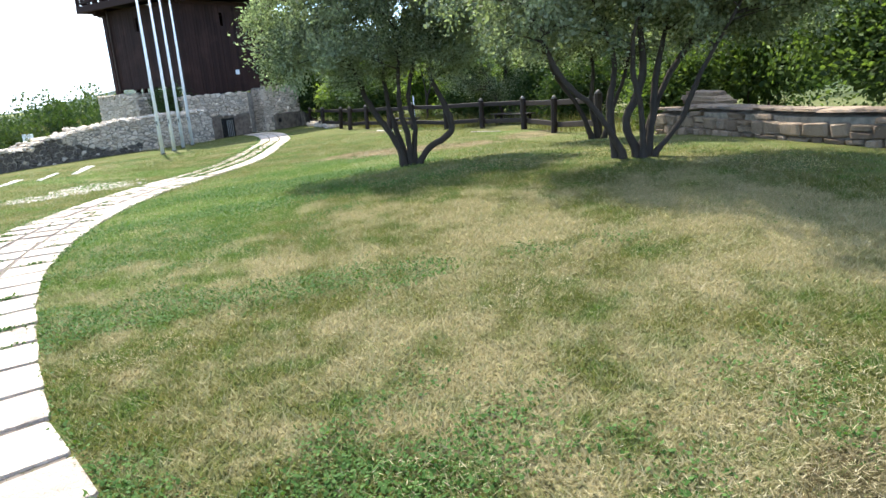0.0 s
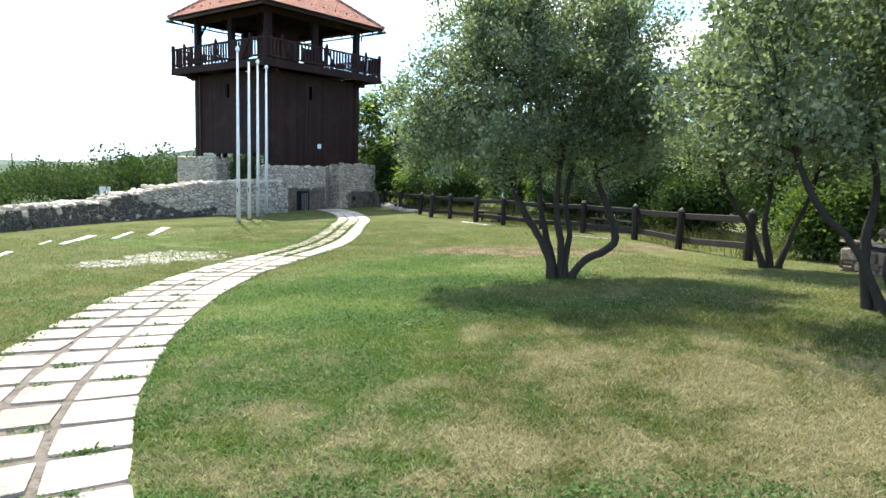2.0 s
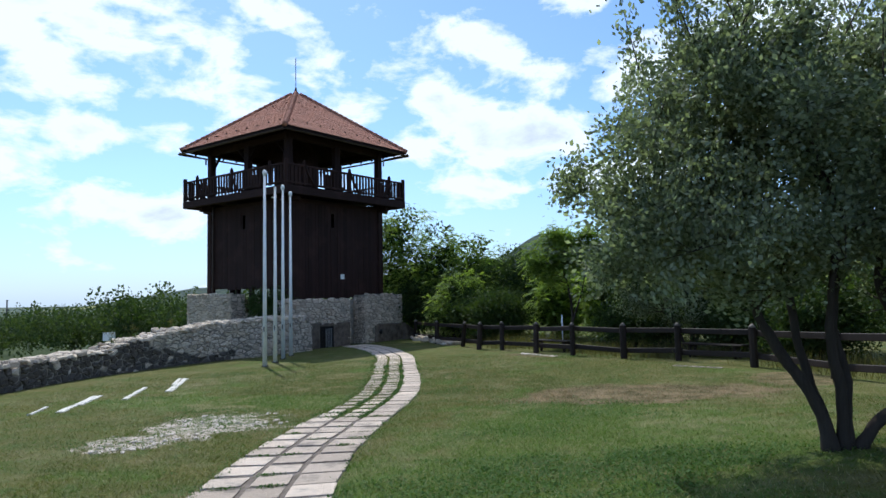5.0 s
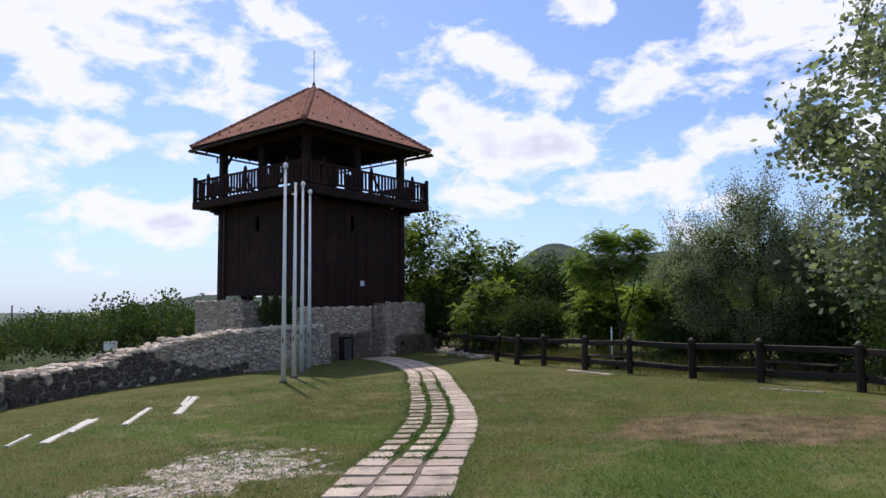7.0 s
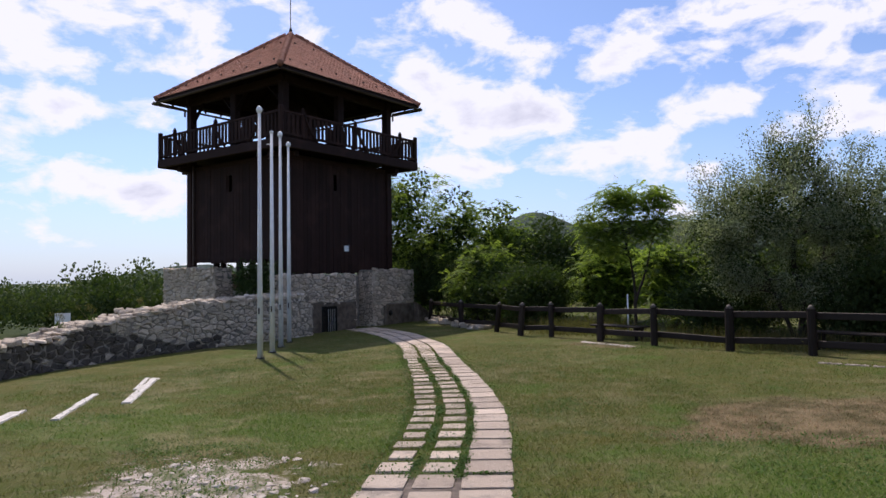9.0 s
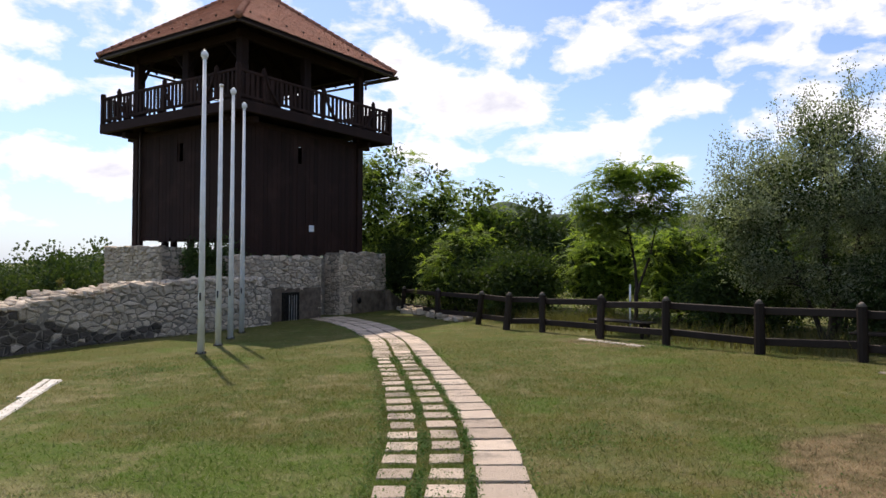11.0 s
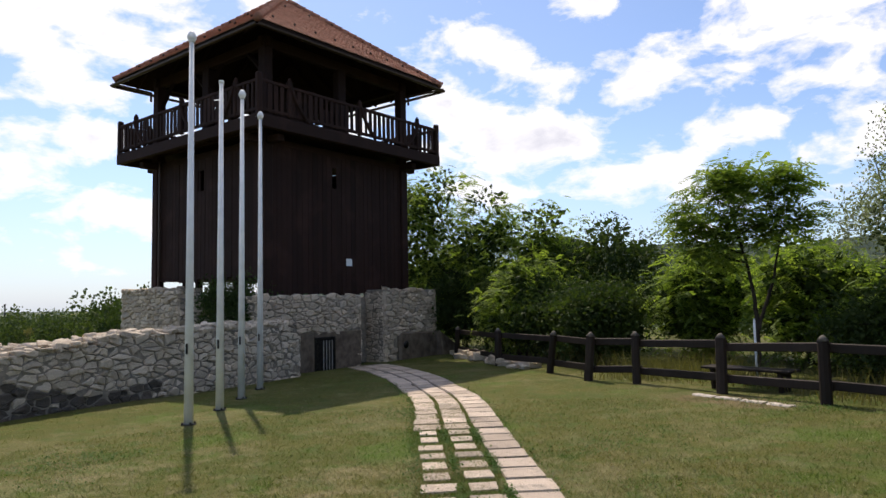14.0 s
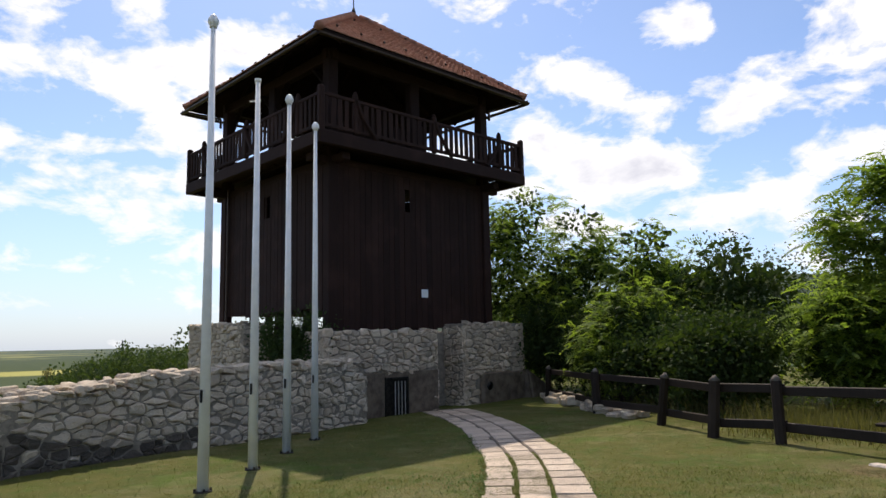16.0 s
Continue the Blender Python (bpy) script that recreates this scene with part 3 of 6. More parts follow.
def wall_core(name, q, R, T, top, base, thick, mat, parent):
    """The mortar body of a wall whose front runs along R; it lies to the left of the walk."""
    V, F = [], []
    for k, s in enumerate(q):
        n = Vector((-T[k][1], T[k][0], 0))
        p = Vector((R[k][0], R[k][1], 0))
        b, t = base(s) - 0.4, top(s)
        for off, z in ((0, b), (0, t - 0.05), (thick / 2, t), (thick, t - 0.06), (thick, b)):
            V.append(p + n * off + Vector((0, 0, z)))
    m = 5
    for k in range(len(q) - 1):
        for j in range(m - 1):
            a = k * m + j
            F.append((a, a + m, a + m + 1, a + 1))
    F.append(tuple(range(m)))
    F.append(tuple(range((len(q) - 1) * m + m - 1, (len(q) - 1) * m - 1, -1)))
    return part(name, mesh_from(name, V, F, mat), parent)


def build_low_wall():
    q, R, T = smooth_line(LOW_WALL, 0.12)
    total = q[-1]
    root = tagged(new("wall_ruin"), "low ruined wall of grey rubble limestone along the lawn", "wall", kind="structure")
    y_at = lambda s: float(np.interp(s, q, R[:, 1]))
    tops = lambda s: float(np.interp(y_at(s), [0, 10, 22.5, 24, 25.2, 26.8, 29, 31, 32.5, 33.2, 33.3, 35], [0.35, 0.3, 0.12, 0.14, 0.30, 0.50, 0.68, 0.78, 0.80, 0.76, 0.47, 0.47])) + 0.05 * math.sin(s * 5.1) * math.sin(s * 2.3)
    bases = lambda s: gz(float(np.interp(s, q, R[:, 0])), y_at(s)) - 0.04
    wall_core("wall_core", q, R, T, lambda s: tops(s) - 0.05, bases, 0.75, MORTAR, root)

    def at(s, z):
        p = (float(np.interp(s, q, R[:, 0])), float(np.interp(s, q, R[:, 1])), z)
        t = (float(np.interp(s, q, T[:, 0])), float(np.interp(s, q, T[:, 1])), 0)
        return p, t, (t[1], -t[0], 0)
    rnd = random.Random(11)
    s0 = float(np.interp(13.0, R[:, 1], q))
    shift = lambda f: (lambda s, z: f(s + s0, z))
    stones = []
    for poly, c in rubble_cells(total - s0, lambda s: tops(s + s0), lambda s: bases(s + s0), rnd, 0.205, 0.108, 0.27, 0.27):
        yy = y_at(c[0] + s0)
        # stones below a height that falls with y take the darker limestone
        dark_low = c[1] - bases(c[0] + s0) < float(np.interp(yy, [25, 26.4, 27.4, 29.8], [1.3, 0.7, 0.5, 0.32])) + 0.2 * math.sin(1.7 * c[0]) * math.sin(0.61 * c[0] + 1) and yy < 29.8
        dark_low = dark_low and rnd.random() < 0.93
        stones.append(rubble_stone(poly, c, shift(at), rnd, 0.004 if dark_low else rnd.uniform(0.006, 0.018), 0.22, 0.016 if dark_low else 0.034, STONE_DARK if dark_low else STONE))
    # flat rubble lying on the top
    caps = []
    s = s0
    while s < total - 0.2:
        for off in (0.05, 0.2, 0.36, 0.52, 0.68):
            w = rnd.uniform(0.12, 0.30)
            p, t, n = at(s + rnd.uniform(-0.1, 0.1), tops(s) + rnd.uniform(-0.03, 0.04))
            m = Matrix.Translation(Vector(p) - Vector(n) * off) @ pose(0, 0, 0, rnd.uniform(-14, 14), rnd.uniform(-14, 14), rnd.uniform(0, 180)) @ Matrix.Diagonal((w, rnd.uniform(0.1, 0.22), rnd.uniform(0.05, 0.13), 1))
            caps.append(m)
        s += rnd.uniform(0.15, 0.25)
    # stones of the squared-off end
    p, t, n = at(total - 0.01, 0)
    for poly, c in rubble_cells(0.72, lambda s: 0.47, lambda s: -0.68, rnd, 0.24, 0.125, 0.28, 0.22):
        stones.append(rubble_stone(poly, c, lambda s, z: ((p[0] - n[0] * s, p[1] - n[1] * s, z), (-n[0], -n[1], 0), t), rnd, 0.011, 0.2, 0.03, STONE))
    stones.sort(key=lambda q_: -q_[0].y)
    caps.sort(key=lambda m: -m.translation.y)
    lay_rubble(root, stones, 300, {STONE.name: STONE_I})
    place_pieces("coping_stone", root, stone_variants(8, STONE, 4, 0.16, 0.16), caps, STONE_I, 120, "rubble_coping", 6)


build_low_wall()


# ---- the squared stone wall by the trees ----
def build_right_wall():
    q, R, T = smooth_line([(4.28, 13.2), (4.45, 12.3), (4.75, 10.9), (5.05, 9.7), (5.5, 8.8), (6.4, 7.5), (7.6, 5.5), (8.6, 2.0), (8.8, -5.0)], 0.12)
    R, T = R[::-1], -T[::-1]
    total = q[-1]
    root = tagged(new("wall_boundary"), "low boundary wall of squared warm limestone blocks", "wall", kind="structure")
    f = lambda a, s: float(np.interp(s, q, a))
    tops = lambda s: (0.70 if s < total - 1.2 else 0.62)
    bases = lambda s: gz(f(R[:, 0], s), f(R[:, 1], s)) - 0.05
    # the walk runs towards the fence, so that the lawn lies to its left: the face is mirrored
    Rn = R + 0.0
    off = np.stack([T[:, 1], -T[:, 0]], 1) * 0.45
    Rn[:, :2] = R[:, :2] + off
    wall_core("wall_core", q, Rn, T, lambda s: tops(s) - 0.04, bases, 0.45, MORTAR, root)

    def at(s, z):
        t = (f(T[:, 0], s), f(T[:, 1], s), 0)
        return (f(R[:, 0], s), f(R[:, 1], s), z), t, (-t[1], t[0], 0)
    rnd = random.Random(21)
    spots = course_spots(total, lambda s: tops(s) - 0.04, bases, at, rnd, (0.13, 0.34), (0.12, 0.22), 0.24, 0.085, 0.02, 0.012)
    spots.sort(key=lambda m: -m.translation.y)
    place_pieces("block", root, stone_variants(10, STONE_WARM, 23, 0.11, 0.1), spots, STONE_WARM_I, 260, "rubble_stones", 7)
    caps, s = [], 0.0
    while s < total - 0.15:
        w = rnd.uniform(0.35, 0.6)
        p, t, n = at(s + w / 2, tops(s) - 0.01)
        a = math.degrees(math.atan2(t[1], t[0]))
        caps.append(Matrix.Translation(Vector(p) - Vector(n) * 0.2) @ pose(0, 0, 0, rnd.uniform(-2, 2), rnd.uniform(-2, 2), a) @ Matrix.Diagonal((w - 0.015, 0.46, 0.035, 1)))
        s += w
    for k, (lx, ly) in enumerate(((0.95, 0.5), (0.8, 0.45), (0.6, 0.4))):
        caps.append(pose(4.98, 12.55 + 0.06 * k, 0.72 + 0.075 * k, 1, 2, -72 + 5 * k) @ Matrix.Diagonal((lx, ly, 0.075, 1)))
    place_pieces("coping_slab", root, stone_variants(4, STONE_WARM, 24, 0.08, 0.07), caps, STONE_WARM_I, 60, "coping_rest", 8)


build_right_wall()


# ---- the slab path ----
def build_path():
    q, R, T = smooth_line(PATH_RIGHT, 0.05)
    root = tagged(new("path"), "curving footpath of pale concrete slabs set in the lawn", "footpath", kind="structure")
    rnd = random.Random(31)
    f = lambda a, s: float(np.interp(s, q, a))
    meshes = [bm_mesh("slab", box_bm(1, 1, 1, 0.035, 0.03, rnd), SLAB) for _ in range(8)]
    cols = [(0.0, 0.405, 0), (0.462, 0.80, 1), (0.868, 1.20, 2)]
    spots = []
    for a, b, c in cols:
        s = (0.34, 0.36, 0.35)[c]
        while s < q[-1] - 0.3:
            y = f(R[:, 1], s)
            loose = c > 0 and 15.6 < y < 25.2
            pitch = 0.46
            ln = pitch - (rnd.uniform(0.04, 0.085) if not loose else rnd.uniform(0.15, 0.21))
            if y < 15 and c > 0:
                ln -= rnd.uniform(0.0, 0.05)
            wob = rnd.uniform(-0.012, 0.012) if c < 2 else rnd.uniform(-0.04, 0.04)
            extra = 0.12 * max(0, 1 - max(0, y - 9) / 6) if c == 2 else 0.0
            mid, wid = (a + b + extra) / 2, b - a + extra + wob
            if loose:
                wid -= rnd.uniform(0.03, 0.09)
            t = Vector((f(T[:, 0], s), f(T[:, 1], s), 0))
            n = Vector((-t.y, t.x, 0))
            p = Vector((f(R[:, 0], s), f(R[:, 1], s), 0)) + n * mid
            e = 0.3
            slope_l = (gz(*(p + t * e)[:2]) - gz(*(p - t * e)[:2])) / (2 * e)
            slope_c = (gz(*(p + n * e)[:2]) - gz(*(p - n * e)[:2])) / (2 * e)
            ax = (t + Vector((0, 0, slope_l))).normalized()
            up = ax.cross((n + Vector((0, 0, slope_c)))).normalized()
            side = up.cross(ax)
            M = Matrix((ax, side, up)).transposed().to_4x4() @ pose(0, 0, 0, rnd.uniform(-0.6, 0.6), rnd.uniform(-0.6, 0.6), rnd.uniform(-1.2, 1.2))
            spots.append(Matrix.Translation(p + Vector((0, 0, gz(p.x, p.y) - 0.012 + rnd.uniform(-0.004, 0.004)))) @ M @ Matrix.Diagonal((ln, wid, 0.07, 1)))
            s += pitch
    spots.sort(key=lambda m: abs(m.translation.y - 17))
    # bare soil bed that shows in the joints of the first stretch
    V, F = [], []
    ks = [k for k in range(0, len(q), 4) if R[k][1] < 15.5 or R[k][1] > 29]
    for k in ks:
        for off in (0.03, 0.62, 1.2):
            x, y = R[k][0] - T[k][1] * off, R[k][1] + T[k][0] * off
            V.append((x, y, gz(x, y) + 0.007))
    for i in range(len(ks) - 1):
        if ks[i + 1] - ks[i] == 4:
            F += [(3 * i + j, 3 * i + j + 1, 3 * i + j + 4, 3 * i + j + 3) for j in (0, 1)]
    part("soil_bed", mesh_from("soil_bed", V, F, SOIL), root)
    place_pieces("slab", root, meshes, spots, SLAB, 300, "slab_rest", 9)


build_path()


# ---- the watchtower ----
TOWER = pose(-12.617, 38.645, 0, 0, 0, -34.74)
B, E, EZ, AZ, G = 3.0, 3.91, 8.95, 11.95, 3.88


def build_tower():
    root = thing("watchtower", TOWER, "dark-stained timber watchtower with a railed gallery and red tiled hip roof", "tower")
    rnd = random.Random(41)
    turn = lambda k: pose(0, 0, 0, 0, 0, 90 * k)
    # walls of upright boards, one slit in each
    for k in range(4):
        M = turn(k)  # the face looks along -y before turning
        z0, z1 = (2.12, 1.57, 2.5, 2.5)[k], 6.05
        wall = part("wall_panel", box_mesh(2 * B - 0.16, 0.04, 1.0, WOOD, 0.0), root, M @ Matrix.Translation((0, -B + 0.10, (4.85 + z0) / 2)) @ Matrix.Diagonal((1, 1, 4.85 - z0, 1)))
        for x0, x1, a, b in ((-B + 0.08, -0.37, 4.85, z1), (-0.17, B - 0.08, 4.85, z1), (-0.37, -0.17, 5.5, z1)):
            part("wall_panel", box_mesh(1, 0.04, 1.0, WOOD, 0.0), root, M @ Matrix.Translation(((x0 + x1) / 2, -B + 0.10, (a + b) / 2)) @ Matrix.Diagonal((x1 - x0, 1, b - a, 1)))
        x = -B + 0.05
        while x < B - 0.06:
            w = min(rnd.uniform(0.17, 0.23), B - 0.04 - x)
            xc = x + w / 2
            runs = [(z0 + rnd.uniform(-0.12, 0.03), z1)]
            if -0.40 < xc < -0.14:
                runs = [(runs[0][0], 4.85), (5.5, z1)]
            for a, b in runs:
                part("board", box_mesh(1, 1, 1, WOOD, 0.0), root, M @ Matrix.Translation((xc, -B + 0.062 + rnd.uniform(-0.006, 0.006), (a + b) / 2)) @ Matrix.Diagonal((w - 0.012, 0.032, b - a, 1)))
            x += w
    for k in range(4):
        M = turn(k)
        part("corner_post", box_mesh(0.30, 0.30, 7.5, WOOD, 0.02), root, M @ Matrix.Translation((B - 0.10, -B + 0.10, 1.45 + 3.75)))
        part("sill_beam", box_mesh(2 * B - 0.5, 0.22, 0.2, WOOD, 0.02), root, M @ Matrix.Translation((0, -B + 0.28, (2.24, 2.24, 2.62, 2.62)[k])))
        for x in (-1.5, 0.0, 1.5):
            part("stub_post", box_mesh(0.2, 0.2, 1.7, WOOD, 0.02), root, M @ Matrix.Translation((x, -B + 0.32, 1.72)))
        part("plate_beam", box_mesh(2 * B + 0.2, 0.2, 0.30, WOOD, 0.02), root, M @ Matrix.Translation((0, -B + 0.12, 8.83)))
        # gallery
        part("bearer", box_mesh(2 * 3.55, 0.24, 0.2, WOOD, 0.02), root, M @ Matrix.Translation((0, -2.85 + (0.0 if k % 2 else 0.004), 5.95)))
        part("fascia_beam", box_mesh(2 * G - 0.02, 0.16, 0.34, WOOD, 0.02), root, M @ Matrix.Translation((0, -G + 0.08, 6.22)))
        rail = part("railing", box_mesh(2 * G - 0.24, 0.10, 0.09, WOOD, 0.015), root, M @ Matrix.Translation((0, -G + 0.09, 7.33)))
        part("lower_rail", box_mesh(2 * G - 0.24, 0.07, 0.09, WOOD, 0.015), rail, Matrix.Translation((0, 0, -0.79)))
        x = -G + 0.24
        while x < G - 0.2:
            wd = rnd.choice((0.10, 0.12, 0.135, 0.15))
            if min(abs(x - p) for p in (-2.75, 0.0, 2.75)) > 0.12:
                part("baluster", box_mesh(wd, 0.035, 0.86, WOOD, 0.008), rail, Matrix.Translation((x, -0.012, -0.42)) @ pose(0, 0, 0, 0, rnd.uniform(-1.2, 1.2), 0))
            x += 0.205
        for x in (-2.75, 0.0, 2.75):
            part("rail_post", box_mesh(0.15, 0.13, 1.06, WOOD, 0.03), rail, Matrix.Translation((x, 0, -0.35)))
            part("post_cap", cyl_mesh("post_cap", 0.075, 0.03, 0.09, WOOD, 8), rail, Matrix.Translation((x, 0, 0.17)))
            sgn = 1 if x <= 0 else -1
            pts = [(x + sgn * (0.02 + 0.62 * u ** 1.5), -0.06, 0.02 - 0.92 * u) for u in np.linspace(0, 1, 8)]
            V, F = tubes([(pts, [0.055] * 8)], 6)
            part("brace", mesh_from("brace", V, F, WOOD), rail)
        part("corner_rail_post", box_mesh(0.16, 0.16, 1.2, WOOD, 0.03), root, M @ Matrix.Translation((G - 0.09, -G + 0.09, 6.93)))
    # gallery floor boards
    x = -G + 0.1
    while x < G - 0.1:
        part("floor_board", box_mesh(0.19, 2 * G - 0.34, 0.045, WOOD, 0.0), root, Matrix.Translation((x + 0.1, 0, 6.41)))
        x += 0.2
    # stair head in the middle of the gallery, posts half way along each side with knee braces
    for k in range(4):
        M = turn(k)
        stair = part("stair_head", box_mesh(1.5, 0.05, 2.4, WOOD, 0.0), root, M @ Matrix.Translation((0, -0.75 + (0.0 if k % 2 else 0.003), 7.6)))
        for c in range(7):
            part("board", box_mesh(0.195, 0.025, 2.4, WOOD, 0.004), stair, Matrix.Translation((-0.62 + 0.206 * c, -0.038, rnd.uniform(-0.05, 0.0))))
        part("middle_post", box_mesh(0.34, 0.26, 2.4, WOOD, 0.02), root, M @ Matrix.Translation((0, -B + 0.12, 7.55)))
        part("parapet_panel", box_mesh(1.1, 0.05, 0.95, WOOD, 0.0), root, M @ Matrix.Translation((0, -B + 0.30, 6.9)))
        for x, sg in ((-B + 0.2, 1), (0.0, 1), (0.0, -1), (B - 0.2, -1)):
            rod("knee_brace", (x, -B + 0.12, 7.95), (x + sg * 0.75, -B + 0.12, 8.72), 0.085, WOOD, root, 4)
    part("tower_floor", box_mesh(2 * B - 0.3, 2 * B - 0.3, 0.06, WOOD, 0.0), root, Matrix.Translation((0, 0, 2.12)))
    part("upper_ceiling", box_mesh(2 * B - 0.3, 2 * B - 0.3, 0.06, WOOD, 0.0), root, Matrix.Translation((0, 0, 6.34)))
    # roof: boarded shell, rafters, tiles laid in courses, capped hips
    shell = bmesh.new()
    top = [shell.verts.new(c) for c in ((-E, -E, EZ), (E, -E, EZ), (E, E, EZ), (-E, E, EZ), (0, 0, AZ))]
    low = [shell.verts.new(c) for c in ((-E, -E, EZ - 0.09), (E, -E, EZ - 0.09), (E, E, EZ - 0.09), (-E, E, EZ - 0.09), (0, 0, AZ - 0.16))]
    for a in range(4):
        b = (a + 1) % 4
        shell.faces.new((top[a], top[b], top[4]))
        shell.faces.new((low[b], low[a], low[4]))
        shell.faces.new((low[a], low[b], top[b], top[a]))
    roof = part("roof", bm_mesh("roof", shell, WOOD), root)
    pitch = math.atan2(AZ - EZ, E)
    slope = math.hypot(E, AZ - EZ)
    rows = int(slope / 0.16)
    for k in range(4):
        M = turn(k)
        V, F = [], []
        for r in range(rows):
            d = slope * r / rows
            half = E * (1 - d / slope)
            n = max(1, int(2 * half / 0.18))
            wd = 2 * half / n
            for c in range(n + (1 if r % 2 else 0)):
                x0 = max(-half + (c - (0.5 if r % 2 else 0)) * wd, -half)
                x1 = min(-half + (c + 1 - (0.5 if r % 2 else 0)) * wd, half) - 0.006
                if x1 - x0 < 0.02:
                    continue
                lift = 0.05 + rnd.uniform(0, 0.012)
                b = len(V)
                d0, d1 = d - 0.05, d + slope / rows + 0.02
                for xx, dd, zz in ((x0, d0 + 0.03, lift), ((x0 + x1) / 2, d0, lift), (x1, d0 + 0.03, lift), (x1, d1, lift - 0.025), (x0, d1, lift - 0.025),
                                   (x0, d0 + 0.03, lift - 0.028), ((x0 + x1) / 2, d0, lift - 0.028), (x1, d0 + 0.03, lift - 0.028)):
                    V.append((xx, -E + dd * math.cos(pitch) - zz * math.sin(pitch), EZ + dd * math.sin(pitch) + zz * math.cos(pitch)))
                F += [(b, b + 1, b + 2, b + 3, b + 4), (b, b + 5, b + 6, b + 1), (b + 1, b + 6, b + 7, b + 2)]
        ob = part("roof_tiles", mesh_from("roof_tiles", V, F, TILE), roof, M, "red-brown clay tiles")
        tagged(ob, kind="stuff")
        # hip caps
        hip = Vector((-E, E, AZ - EZ))
        hl = hip.length
        bm = bmesh.new()
        bmesh.ops.create_cone(bm, cap_ends=True, segments=12, radius1=0.125, radius2=0.10, depth=0.36)
        cap = bm_mesh("ridge_tile", bm, TILE_R, True)
        rot = hip.normalized().to_track_quat("Z", "Y").to_matrix().to_4x4()
        for c in range(int(hl / 0.29)):
            p = Vector((E, -E, EZ + 0.045)) + hip.normalized() * (0.1 + c * 0.29)
            part("ridge_tile", cap, roof, M @ Matrix.Translation(p) @ rot)
        for row, cnt in ((0.55, 9), (3.2, 3)):
            for c in range(cnt):
                half = E * (1 - row / slope) - 0.35
                x = -half + 2 * half * c / (cnt - 1)
                p = (x, -E + row * math.cos(pitch) - 0.10 * math.sin(pitch), EZ + row * math.sin(pitch) + 0.10 * math.cos(pitch))
                part("snow_hook", box_mesh(0.035, 0.09, 0.06, GUTTER, 0.008), roof, M @ Matrix.Translation(p) @ pose(0, 0, 0, math.degrees(pitch), 0, 0))
        for c in range(9):
            x = -3.2 + 0.8 * c
            a = Vector((x, -E + 0.06, EZ - 0.15))
            b = Vector((x, -abs(x) - 0.05, EZ - 0.15 + (E - abs(x) - 0.1) * (AZ - EZ) / E))
            V, F = tubes([([a, b], [0.06, 0.06])], 4)
            part("rafter", mesh_from("rafter", V, F, WOOD), roof, M)
        V, F = [], []
        for i in range(2):
            for j in range(7):
                an = math.pi * j / 6
                V.append(((-E - 0.1, E + 0.1)[i], -E - 0.10 - 0.065 * math.cos(an), EZ - 0.17 - 0.075 * math.sin(an)))
        for j in range(6):
            F.append((j, j + 1, 8 + j, 7 + j))
        part("gutter", mesh_from("gutter", V, F, GUTTER), roof, M)
    for sx, sy in ((1, 1), (-1, -1)):
        rod("downpipe", (sx * 4.0, sy * 4.0, EZ - 0.12), (sx * 3.1, sy * 3.1, EZ - 0.42), 0.04, GUTTER, roof)
        rod("downpipe", (sx * 3.1, sy * 3.1, EZ - 0.42), (sx * 3.1, sy * 3.1, EZ - 0.72), 0.04, GUTTER, roof)
    rod("downpipe", (-2.6, -B - 0.03, 1.95), (-2.6, -B - 0.03, 6.1), 0.035, GUTTER, root)
    part("finial", cyl_mesh("finial", 0.10, 0.04, 0.28, METAL), roof, Matrix.Translation((0, 0, AZ)))
    rod("lightning_rod", (0, 0, AZ + 0.2), (0, 0, AZ + 1.85), 0.018, METAL, roof)


build_tower()


def build_notice():
    M = TOWER @ Matrix.Translation((B - 0.02, 0.25, 2.55)) @ pose(0, 0, 0, 0, 0, 90)
    root = thing("notice", M, "small white notice fixed to the dark tower boards", "sign")
    part("panel", box_mesh(0.25, 0.012, 0.23, PAPER, 0.004), root, Matrix.Translation((0, -0.02, 0)))


build_notice()


